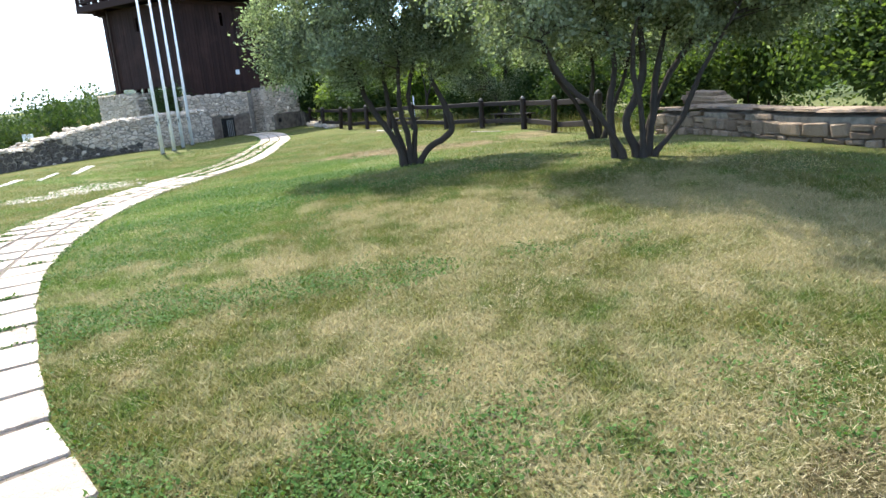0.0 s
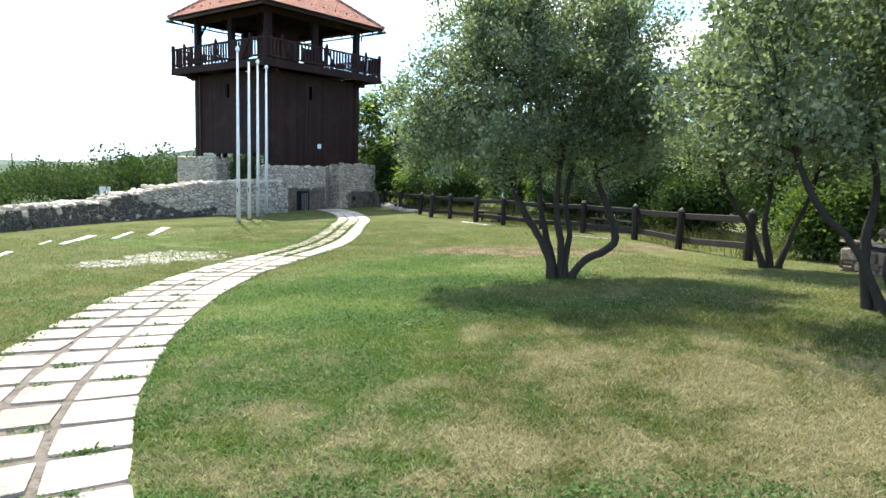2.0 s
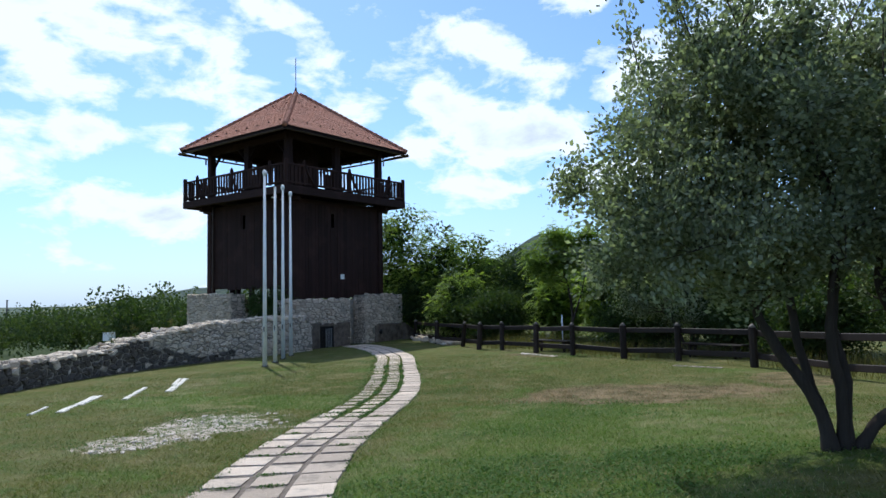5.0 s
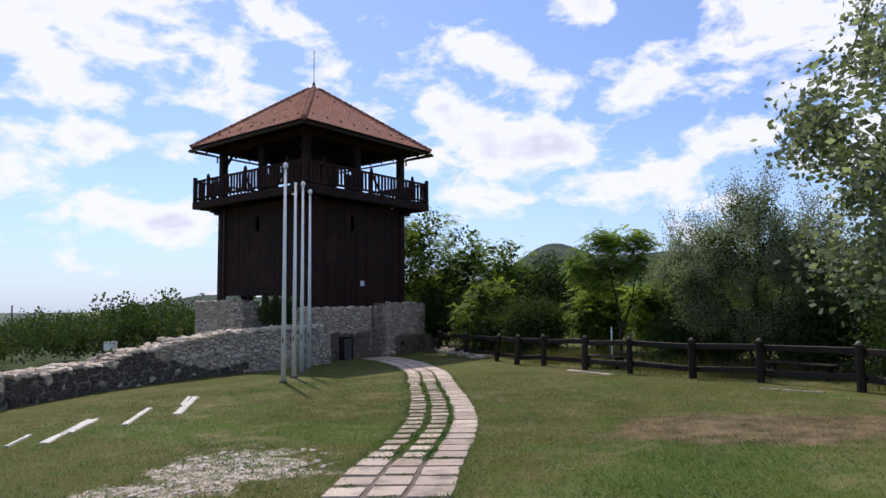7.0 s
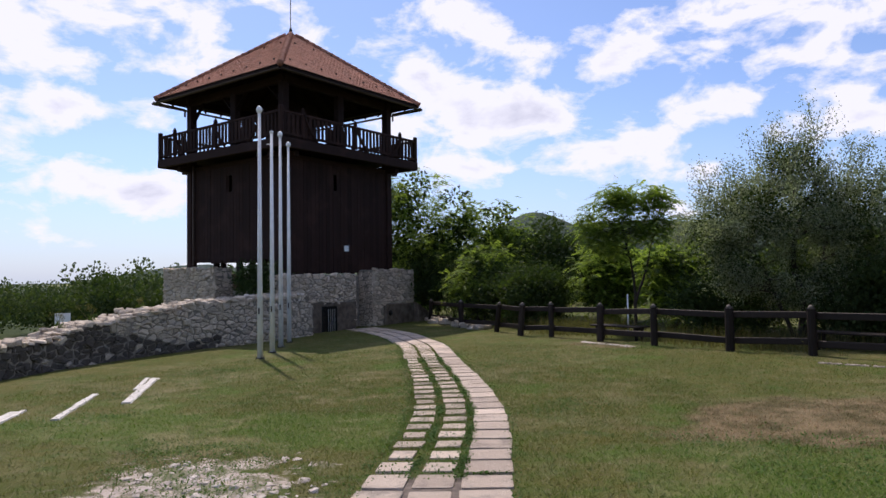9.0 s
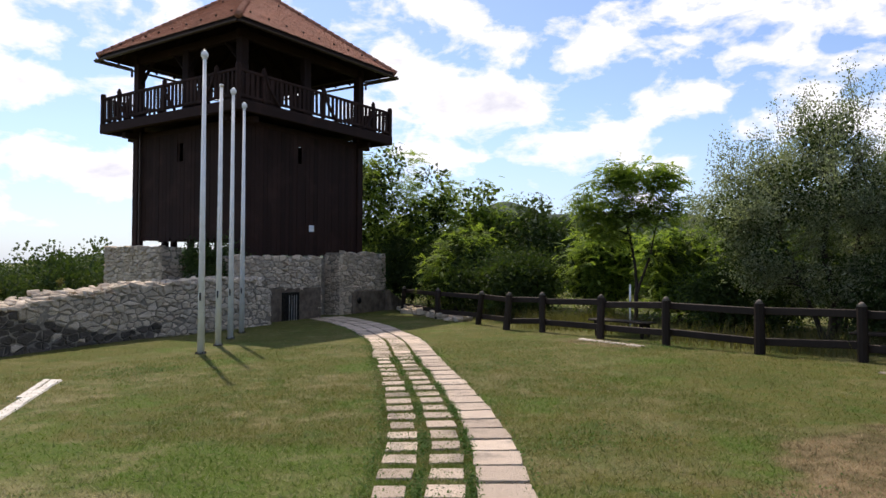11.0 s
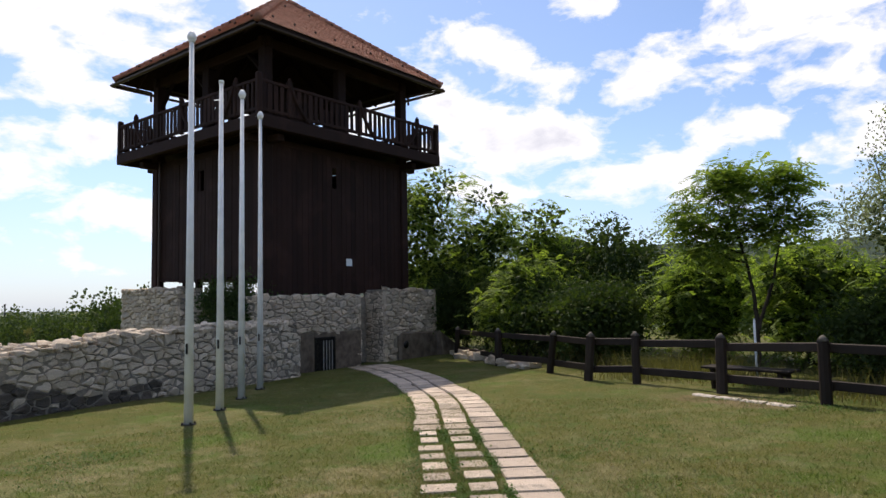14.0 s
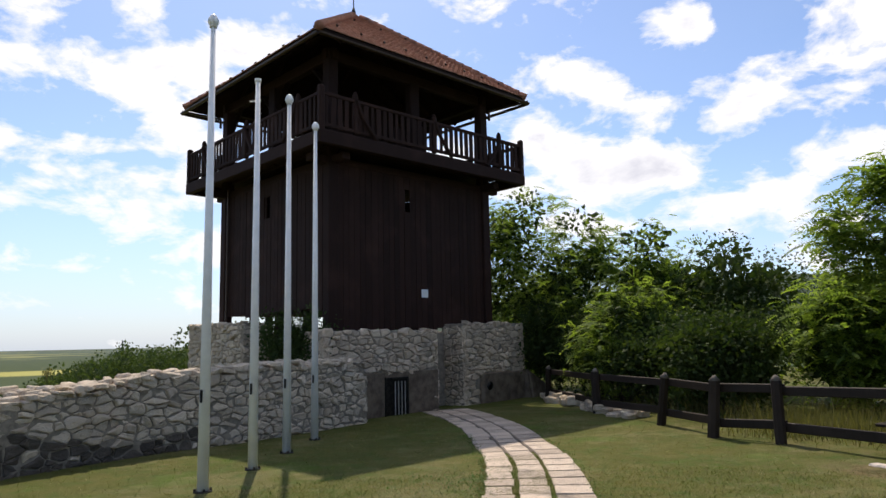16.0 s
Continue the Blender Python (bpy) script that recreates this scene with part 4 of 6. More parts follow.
# ---- the ruined stone plinth under the tower ----
def build_plinth():
    root = tagged(new("wall_plinth"), "ruined square plinth of pale limestone under the tower", "wall", kind="structure")
    root.matrix_world = TOWER
    H, TH = 3.7, 0.8
    rnd = random.Random(51)
    spots = []

    def block(x0, x1, y0, y1, z1, z0=-1.3):
        part("core", bm_mesh("core", box_bm(x1 - x0, y1 - y0, z1 - z0, 0.02), MORTAR_PALE), root, Matrix.Translation(((x0 + x1) / 2, (y0 + y1) / 2, (z0 + z1) / 2)))

    def face(a, b, top, base=-0.85, skip=None, **kw):
        a, b = Vector(a), Vector(b)
        t = (b - a).normalized()
        n = (t.y, -t.x, 0)
        tops = top if callable(top) else (lambda s: top)
        at = lambda s, z: ((a.x + t.x * s, a.y + t.y * s, z), (t.x, t.y, 0), n)
        cells = rubble_cells((b - a).length, tops, lambda s: base, rnd, 0.225, 0.115, 0.22, 0.24)
        return [rubble_stone(poly, c, at, rnd, rnd.uniform(0.006, 0.018), 0.2, 0.028, STONE_PLINTH) for poly, c in cells if not (skip and skip(*c))]
    near_gate = lambda s, z: (0.75 < s < 3.65 and z < 0.42)
    # face with the gate, doorway, second pier
    block(H - TH, H - 0.02, -H, 0.05, 1.50)
    block(H - TH - 0.1, H - 0.02, 1.05, H, 1.68)
    block(H - TH - 0.6, H - TH + 0.05, 0.05, 1.05, 1.45)
    block(-H + 0.02, -0.2, -H + 0.02, -H + TH, 1.82)
    block(-0.2, 2.95, -H + 0.05, -H + TH, 0.7)
    block(2.95, H - TH + 0.05, -H + 0.02, -H + TH, 1.45)
    block(-H, -H + TH, -H + TH, H, 1.6)
    block(-H + TH, H - TH, H - TH, H, 1.5)
    block(-H + TH, H - TH, -H + TH, H - TH, 0.9)
    rag = lambda z, a: (lambda s: z + 0.05 * math.sin(3.1 * s + a) * math.sin(7.3 * s))
    spots += face((H, -H), (H, 0.05), rag(1.53, 0), skip=near_gate)
    spots += face((H, 1.05), (H, H), rag(1.71, 1), skip=lambda s, z: z < 0.25 and s > 0.55)
    spots += face((H, 0.05), (H - TH, 0.05), 1.5)
    spots += face((H - TH, 1.05), (H, 1.05), 1.68)
    spots += face((-H, -H), (-0.2, -H), rag(1.86, 2))
    spots += face((-0.2, -H), (-0.2, -H + TH), 1.8)
    spots += face((2.95, -H), (H, -H), 1.5)
    far = face((H, H), (H - 0.9, H), 1.68) + face((-H, -H + 1.2), (-H, -H), 1.8) + face((-0.2, -H), (2.95, -H), 0.72)
    lay_rubble(root, spots + far, 300, {STONE_PLINTH.name: STONE_PLINTH_I})
    # rendered lower part with the barred opening
    for y0, y1, z0, z1 in ((-H + 0.85, -1.83, -0.9, 0.44), (-1.05, 0.02, -0.9, 0.44), (-1.83, -1.05, 0.30, 0.44)):
        part("render_patch", bm_mesh("render_patch", box_bm(0.09, y1 - y0, z1 - z0, 0.012), PLASTER), root, Matrix.Translation((H - 0.005, (y0 + y1) / 2, (z0 + z1) / 2)))
    part("render_patch", bm_mesh("render_patch", box_bm(0.16, 2.0, 1.2, 0.05, 0.03, rnd), PLASTER), root, Matrix.Translation((H + 0.02, 2.7, -0.35)))
    part("drain_mouth", cyl_mesh("drain_mouth", 0.12, 0.12, 0.02, METAL, 14), root, Matrix.Translation((H + 0.10, 2.0, -0.12)) @ pose(0, 0, 0, 0, 90, 0))
    gate = thing("gate", TOWER @ Matrix.Translation((H + 0.015, -1.44, -0.72)), "small barred iron gate in the stone plinth", "gate")
    # flat dark sheet stands in for the shaded recess behind the bars
    part("backing", box_mesh(0.02, 0.76, 1.02, METAL, 0.002), gate, Matrix.Translation((-0.02, 0, 0.51)))
    for y in (-0.365, 0.365):
        part("jamb", box_mesh(0.06, 0.05, 1.02, METAL, 0.006), gate, Matrix.Translation((0.02, y, 0.51)))
    part("lintel", box_mesh(0.06, 0.68, 0.05, METAL, 0.006), gate, Matrix.Translation((0.02, 0, 0.995)))
    for y in (-0.06, 0.05, 0.16, 0.27):
        rod("bar", (0.03, y, 0.08), (0.03, y, 0.92), 0.016, BARS, gate)
    # sloping earth-and-stone buttress at the far corner
    bm = bmesh.new()
    for c in ((3.3, 3.6, -1.2), (4.2, 3.6, -1.2), (4.2, 5.1, -1.2), (3.3, 5.1, -1.2), (3.4, 3.6, 0.35), (3.95, 3.6, 0.3), (3.85, 4.9, -0.35), (3.4, 4.9, -0.3)):
        bm.verts.new(c)
    bm.verts.ensure_lookup_table()
    for fc in ((0, 1, 5, 4), (1, 2, 6, 5), (2, 3, 7, 6), (3, 0, 4, 7), (4, 5, 6, 7), (3, 2, 1, 0)):
        bm.faces.new([bm.verts[i] for i in fc])
    bmesh.ops.bevel(bm, geom=list(bm.edges), offset=0.08, segments=2, affect="EDGES")
    part("buttress", bm_mesh("buttress", bm, PLASTER), root)


build_plinth()


# ---- flagpoles ----
def build_poles():
    for x, y, top, ball in ((-10.22, 25.97, 5.58, True), (-10.36, 27.53, 5.42, False), (-10.55, 29.1, 5.62, True), (-10.74, 30.78, 5.65, True)):
        z = gz(x, y)
        root = thing("flagpole", pose(x, y, z, 0, 0, 0), "tall tapered white flagpole standing on the lawn" + ("" if ball else ", its finial missing"), "flagpole", "row of flagpoles")
        h = top - z
        part("base_plate", cyl_mesh("base_plate", 0.115, 0.11, 0.025, METAL, 16), root, Matrix.Translation((0, 0, -0.005)))
        part("shaft", cyl_mesh("shaft", 0.072, 0.034, h - 0.10, POLE, 16), root)
        for a in range(4):
            part("bolt", cyl_mesh("bolt", 0.014, 0.014, 0.03, METAL, 6), root, Matrix.Translation((0.095 * math.cos(a * 1.57 + 0.7), 0.095 * math.sin(a * 1.57 + 0.7), 0.016)))
        part("cleat", box_mesh(0.03, 0.03, 0.16, METAL, 0.008), root, Matrix.Translation((0, -0.085, 1.15)))
        part("collar", cyl_mesh("collar", 0.05, 0.05, 0.05, POLE, 12), root, Matrix.Translation((0, 0, h - 0.15)))
        if ball:
            bm = bmesh.new()
            bmesh.ops.create_uvsphere(bm, u_segments=14, v_segments=10, radius=0.075)
            for v in bm.verts:
                if v.co.z > 0.04:
                    v.co.z += (v.co.z - 0.04) * 0.9
            part("finial", bm_mesh("finial", bm, POLE, True), root, Matrix.Translation((0, 0, h - 0.07)))
        else:
            rod("truck_arm", (-0.13, 0, h - 0.45), (0.05, 0, h - 0.45), 0.010, POLE, root)


build_poles()


# ---- the fence ----
POSTS = [(-6.7, 38.0, 12), (-5.4, 34.3, 3), (-4.25, 31.9, 13), (-3.62, 30.15, 8), (-2.8, 29.35, 0), (-1.75, 27.65, 0), (-0.76, 26.15, 0), (0.46, 24.65, 0),
         (1.65, 23.5, 0), (2.8, 21.45, 0), (3.25, 18.7, 0), (3.68, 15.5, 0)]


def build_fence():
    root = thing("fence", Matrix(), "dark-stained post and rail fence with two heavy planks", "fence")
    rnd = random.Random(61)
    # paler caps paint the sun's glint onto the dark post tops
    post, cap = [], cyl_mesh("cap", 0.092, 0.022, 0.085, WOOD_SUNLIT, 8)
    for w in (0.155, 0.175):
        bm = bmesh.new()
        bmesh.ops.create_cone(bm, cap_ends=True, segments=8, radius1=w * 0.56, radius2=w * 0.52, depth=1.25, matrix=Matrix.Translation((0, 0, 0.325)) @ pose(0, 0, 0, 0, 0, 22.5))
        post.append(bm_mesh("post", bm, WOOD_FENCE))
    for k, (x, y, lean) in enumerate(POSTS):
        nxt = POSTS[min(k + 1, len(POSTS) - 1)]
        prv = POSTS[max(k - 1, 0)]
        a = math.degrees(math.atan2(nxt[1] - prv[1], nxt[0] - prv[0]))
        P = part("post", post[k % 2], root, pose(x, y, gz(x, y) - 0.02, 0, 0, a) @ pose(0, 0, 0, rnd.uniform(-1.5, 1.5), lean + rnd.uniform(-1.5, 1.5), 0))
        part("cap", cap, P, Matrix.Translation((0, 0, 0.945)))
    for k in range(len(POSTS) - 1):
        (x0, y0, _), (x1, y1, _) = POSTS[k], POSTS[k + 1]
        d = Vector((x1 - x0, y1 - y0, 0))
        n = Vector((-d.y, d.x, 0)).normalized()
        if n.x > 0:
            n = -n
        for h, off in ((0.80, 0.0), (0.25, 0.0)):
            sag = rnd.uniform(-0.03, 0.03)
            a = Vector((x0, y0, gz(x0, y0) + h + sag)) - n * 0.09
            b = Vector((x1, y1, gz(x1, y1) + h - sag)) - n * 0.09
            v = b - a
            q = v.to_track_quat("X", "Z").to_matrix().to_4x4()
            part("rail", box_mesh(1, 0.05, 0.14, WOOD_FENCE, 0.012), root, Matrix.Translation((a + b) / 2) @ q @ Matrix.Diagonal((v.length + 0.15, 1, 1, 1)))


build_fence()


# ---- benches outside the fence, slabs before them ----
def build_bench(x, y, turn, length):
    z = gz(x, y)
    root = thing("bench", pose(x, y, z, 0, 0, turn), "weathered dark plank bench behind the fence", "bench", "benches by the fence")
    for off in (-0.12, 0.12):
        part("seat_plank", box_mesh(length, 0.2, 0.045, WOOD_FENCE, 0.01), root, Matrix.Translation((0, off, 0.36)))
    for sx in (-0.38, 0.38):
        for sy in (-0.13, 0.13):
            part("leg", box_mesh(0.07, 0.07, 0.5, WOOD_FENCE, 0.008), root, Matrix.Translation((sx * length, sy, 0.10)) @ pose(0, 0, 0, -8 * sy / 0.13, 0, 0))
        part("stretcher", box_mesh(0.05, 0.3, 0.06, WOOD_FENCE, 0.008), root, Matrix.Translation((sx * length, 0, 0.30)))


build_bench(-1.18, 27.95, -46, 1.55)
build_bench(2.75, 24.0, -47, 1.7)


def build_marker():
    x, y = -0.75, 28.75
    root = thing("marker_post", pose(x, y, gz(x, y)), "thin white marker post in the scrub behind the fence", "post")
    part("rod", cyl_mesh("rod", 0.022, 0.022, 1.15, POLE, 8), root)
    part("cap", cyl_mesh("cap", 0.026, 0.01, 0.03, POLE, 8), root, Matrix.Translation((0, 0, 1.15)))


build_marker()


def ground_beam(x0, y0, x1, y1, w=0.16, name="ground_beam", label="weathered pale concrete beam lying flush in the lawn", mat=None, h=0.12):
    rnd = random.Random(int(abs(x0 * 97 + y0 * 13)))
    a, b = Vector((x0, y0, gz(x0, y0))), Vector((x1, y1, gz(x1, y1)))
    v = b - a
    n = 10
    V, F = [], []
    for i in range(n):
        u = i / (n - 1)
        ww = w * (1 + rnd.uniform(-0.18, 0.18)) / 2
        for sx, z in ((-1, -h / 2), (-1, h / 2 - 0.02), (-0.8, h / 2), (0.8, h / 2), (1, h / 2 - 0.02), (1, -h / 2)):
            V.append(((u - 0.5) * v.length + rnd.uniform(-0.01, 0.01), sx * ww, z + rnd.uniform(-0.006, 0.006)))
    for i in range(n - 1):
        for j in range(5):
            F.append((i * 6 + j, (i + 1) * 6 + j, (i + 1) * 6 + j + 1, i * 6 + j + 1))
    F += [(5, 4, 3, 2, 1, 0), tuple((n - 1) * 6 + j for j in range(6))]
    ob = new(name, mesh_from(name, V, F, mat or BEAM))
    ob.matrix_world = Matrix.Translation((a + b) / 2 + Vector((0, 0, 0.022 - h / 2))) @ v.to_track_quat("X", "Z").to_matrix().to_4x4()
    return tagged(ob, label, "beam", "beams set in the lawn")


for args in ((-10.32, 19.6, -11.2, 22.5, 0.15), (-10.85, 21.0, -11.35, 22.5, 0.09), (-10.62, 18.33, -11.31, 20.58, 0.11), (-10.87, 16.61, -11.54, 18.92, 0.12),
             (-11.06, 17.56, -11.5, 19.06, 0.08), (-11.23, 16.36, -11.54, 17.31, 0.07), (-10.17, 13.16, -10.81, 14.88, 0.11), (-10.37, 13.0, -10.6, 13.6, 0.1)):
    ground_beam(*args)
for k in range(4):
    ground_beam(-2.2 + 0.24 * k, 27.6 - 0.4 * k, -2.2 + 0.24 * (k + 0.86), 27.6 - 0.4 * (k + 0.86), 0.15, "step_slab", "flat pale edging stone let into the ground by the fence", RUBBLE, 0.08)
for k in range(3):
    ground_beam(1.2 + 0.3 * k, 22.4 - 0.33 * k, 1.2 + 0.3 * (k + 0.86), 22.4 - 0.33 * (k + 0.86), 0.12, "step_slab", "flat pale edging stone let into the ground by the fence", MORTAR_PALE, 0.07)


def build_rubble():
    rnd = random.Random(71)
    ms = stone_variants(5, RUBBLE, 72, 0.2, 0.2)
    V, F = [], []
    for _ in range(750):
        cx, cy, rx, ry = rnd.choice(((-7.6, 15.1, 1.1, 1.15), (-7.6, 15.1, 1.1, 1.15), (-8.1, 13.75, 0.8, 0.7)))
        a, r = rnd.uniform(0, 6.28), 1.2 * math.sqrt(rnd.random())
        x, y = cx + rx * r * math.cos(a), cy + ry * r * math.sin(a)
        if noise.noise(Vector((x, y, 0.5)) * 1.7) * 0.9 + noise.noise(Vector((x, y, 3.5)) * 5.0) * 0.7 + 0.42 < 0.85 * r:
            continue
        s = rnd.choice((0.025, 0.03, 0.04, 0.05, 0.07)) * rnd.uniform(0.8, 1.2)
        m = pose(x, y, gz(x, y) - s * 0.05, rnd.uniform(-20, 20), rnd.uniform(-20, 20), rnd.uniform(0, 360)) @ Matrix.Diagonal((s * 1.4, s, s * 0.6, 1))
        me = rnd.choice(ms)
        b = len(V)
        V += [m @ v.co for v in me.vertices]
        F += [[b + k for k in p.vertices] for p in me.polygons]
    tagged(new("rubble_patch", mesh_from("rubble_patch", V, F, RUBBLE)), "scatter of pale broken stones in a bare patch of lawn", "rubble", kind="stuff")


build_rubble()


# ---- trees ----
def leaf_quads(P, D, size, rng, droop=0.2, narrow=0.5):
    """One folded leaf of two triangles at each place P, pointing roughly along D."""
    n = len(P)
    d = D + rng.normal(0, 0.6, (n, 3))
    d[:, 2] -= droop
    d /= np.linalg.norm(d, axis=1)[:, None] + 1e-9
    u = rng.normal(0, 1, (n, 3))
    u[:, 2] *= 0.4
    w = np.cross(d, u)
    w /= np.linalg.norm(w, axis=1)[:, None] + 1e-9
    ln = (size * rng.uniform(0.65, 1.3, n))[:, None]
    V = np.stack([P, P + d * ln * 0.5 + w * ln * narrow * 0.5, P + d * ln, P + d * ln * 0.5 - w * ln * narrow * 0.5], 1)
    return V.reshape(-1, 3), np.arange(4 * n).reshape(-1, 4)


def pinnate_leaves(P, D, size, rng, pairs=6):
    """Feathery leaves: a drooping stalk at each place with paired leaflets."""
    n = len(P)
    r = 0.5 * D + rng.normal(0, 0.7, (n, 3)) * (1, 1, 0.35)
    r[:, 2] -= 0.15
    r /= np.linalg.norm(r, axis=1)[:, None] + 1e-9
    sd = np.cross(r, np.array([0, 0, 1.0]) + rng.normal(0, 0.35, (n, 3)))
    sd /= np.linalg.norm(sd, axis=1)[:, None] + 1e-9
    ln = rng.uniform(0.24, 0.46, n)[:, None]
    Q, D2 = [], []
    for k in range(pairs):
        u = (k + 0.6) / pairs
        c = P + r * ln * u - np.array([0, 0, 1.0]) * (ln * 0.35 * u * u)
        for sg in (-1, 1):
            Q.append(c)
            D2.append(sd * sg + r * 0.45 - np.array([0, 0, 0.25]))
    Q, D2 = np.concatenate(Q), np.concatenate(D2)
    D2 /= np.linalg.norm(D2, axis=1)[:, None]
    w = np.cross(D2, np.array([0, 0, 1.0]))
    w = np.cross(w, D2) * 0.25 + np.cross(D2, np.tile(np.array([0.2, 0.1, 1.0]), (len(D2), 1)))
    w /= np.linalg.norm(w, axis=1)[:, None] + 1e-9
    L_ = (size * rng.uniform(0.8, 1.2, len(Q)))[:, None]
    V = np.stack([Q, Q + D2 * L_ * 0.5 + w * L_ * 0.22, Q + D2 * L_, Q + D2 * L_ * 0.5 - w * L_ * 0.22], 1)
    return V.reshape(-1, 3), np.arange(4 * len(Q)).reshape(-1, 4)


def blob_points(blobs, n, rng, bias=2.3):
    B_ = np.array(blobs, float)
    vol = B_[:, 3] * B_[:, 4] * B_[:, 5]
    k = rng.choice(len(B_), n, p=vol / vol.sum())
    d = rng.normal(0, 1, (n, 3))
    d /= np.linalg.norm(d, axis=1)[:, None]
    r = rng.random(n) ** (1 / bias)
    return B_[k, :3] + d * r[:, None] * B_[k, 3:6], d


def grow_tree(name, x, y, stems, blobs, levels, per_twig, leaf, mat, seed, label, spread=0.15, droop=0.2, narrow=0.5, category="tree", whips=0, sink=0.1, core=0, fill=0.17, heart=None):
    """stems: (points, first radius); blobs: crown ellipsoids (cx, cy, cz, rx, ry, rz), all from the tree's foot."""
    rng = np.random.default_rng(seed)
    root = thing(name, pose(x, y, gz(x, y)), label, category)
    trunk, nodes, rads = [], [], []
    for pts, r0 in stems:
        q_, R_, _ = smooth_line([(p[0], p[1], p[2]) for p in pts], 0.08) if len(pts) > 2 else (0, np.linspace(pts[0], pts[-1], 12), 0)
        R_ = np.array(R_) + np.cumsum(rng.normal(0, 0.006, (len(R_), 3)), 0)
        R_[0] = pts[0]
        R_[0][2] -= sink
        rad = 0.76 * r0 * np.linspace(1.0, 0.42, len(R_))
        rad *= 1 + 0.16 * np.sin(np.linspace(0, 9, len(R_)) + rng.uniform(0, 6)) * rng.uniform(0.3, 1.0, len(R_))
        rad[:3] *= (1.35, 1.15, 1.05)
        trunk.append((R_, rad))
        keep = R_[:, 2] > 0.45 * R_[:, 2].max()
        nodes += list(R_[keep])
        rads += list(rad[keep])
    V, F = tubes(trunk, 9)
    me = mesh_np("trunk", V, F, BARK)
    for p in me.polygons:
        p.use_smooth = True
    part("trunk", me, root)
    limbs, tips = [], []
    for lv, n in enumerate(levels):
        P, d = blob_points(blobs, n, rng, (1.2, 1.8, 2.6, 2.6)[lv])
        base, br = np.array(nodes), np.array(rads)
        new_n, new_r = [], []
        for p in P:
            away = np.linalg.norm(base - p, axis=1) + np.maximum(0, base[:, 2] - p[2] + 0.1) * 1.5
            j = int(np.argmin(away))
            a, r = base[j], min(br[j] * 0.7, (0.05, 0.028, 0.012, 0.01)[lv])
            u = np.linspace(0, 1, 6)[:, None]
            mid = a * 0.5 + p * 0.5 + rng.normal(0, 0.07, 3) * np.linalg.norm(p - a) + np.array([0, 0, 0.08 * np.linalg.norm(p - a)])
            c = (1 - u) ** 2 * a + 2 * u * (1 - u) * mid + u * u * p
            rr = r * np.linspace(1, 0.3, 6)
            limbs.append((c, rr))
            new_n += list(c[2:])
            new_r += list(rr[2:])
            if lv == len(levels) - 1:
                tips.append(c)
        nodes, rads = nodes + new_n, rads + new_r
    ends = sorted((c[5] for c in tips), key=lambda p: -p[2])[:max(1, int(0.3 * len(tips)))]
    for _ in range(whips):
        a = ends[rng.integers(len(ends))]
        e = a + np.array([rng.normal(0, 0.2), rng.normal(0, 0.2), rng.uniform(0.3, 0.95)])
        c = np.linspace(a, e, 6)
        limbs.append((c, 0.008 * np.linspace(1, 0.3, 6)))
        tips.append(c)
    V, F = tubes(limbs, 3)
    tagged(part("branchwork", mesh_np("branchwork", V, F, BARK), root), kind="stuff")
    C = np.array(tips)
    k = rng.integers(0, len(C), len(C) * per_twig)
    t = rng.uniform(1.2, 5.0, len(k))
    i0 = np.minimum(t.astype(int), 4)
    f = (t - i0)[:, None]
    P = C[k, i0] * (1 - f) + C[k, i0 + 1] * f + rng.normal(0, spread, (len(k), 3))
    D = C[k, 5] - C[k, 2]
    D /= np.linalg.norm(D, axis=1)[:, None] + 1e-9
    # added filler leaves; the default dark green paints shade into the crown's inside
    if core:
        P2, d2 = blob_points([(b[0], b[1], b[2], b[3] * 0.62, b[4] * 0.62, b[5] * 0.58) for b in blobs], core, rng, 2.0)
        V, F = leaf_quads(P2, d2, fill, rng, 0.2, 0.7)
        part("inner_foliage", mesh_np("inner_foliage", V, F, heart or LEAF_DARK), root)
    if mat is LEAF_ACACIA:
        V, F = pinnate_leaves(P[::8], D[::8], leaf * 0.85, rng)
    else:
        V, F = leaf_quads(P, D, leaf, rng, droop, narrow)
    part("crown", mesh_np("crown", V, F, mat), root)
    return root


def pts3(*p):
    return [tuple(v) for v in p]


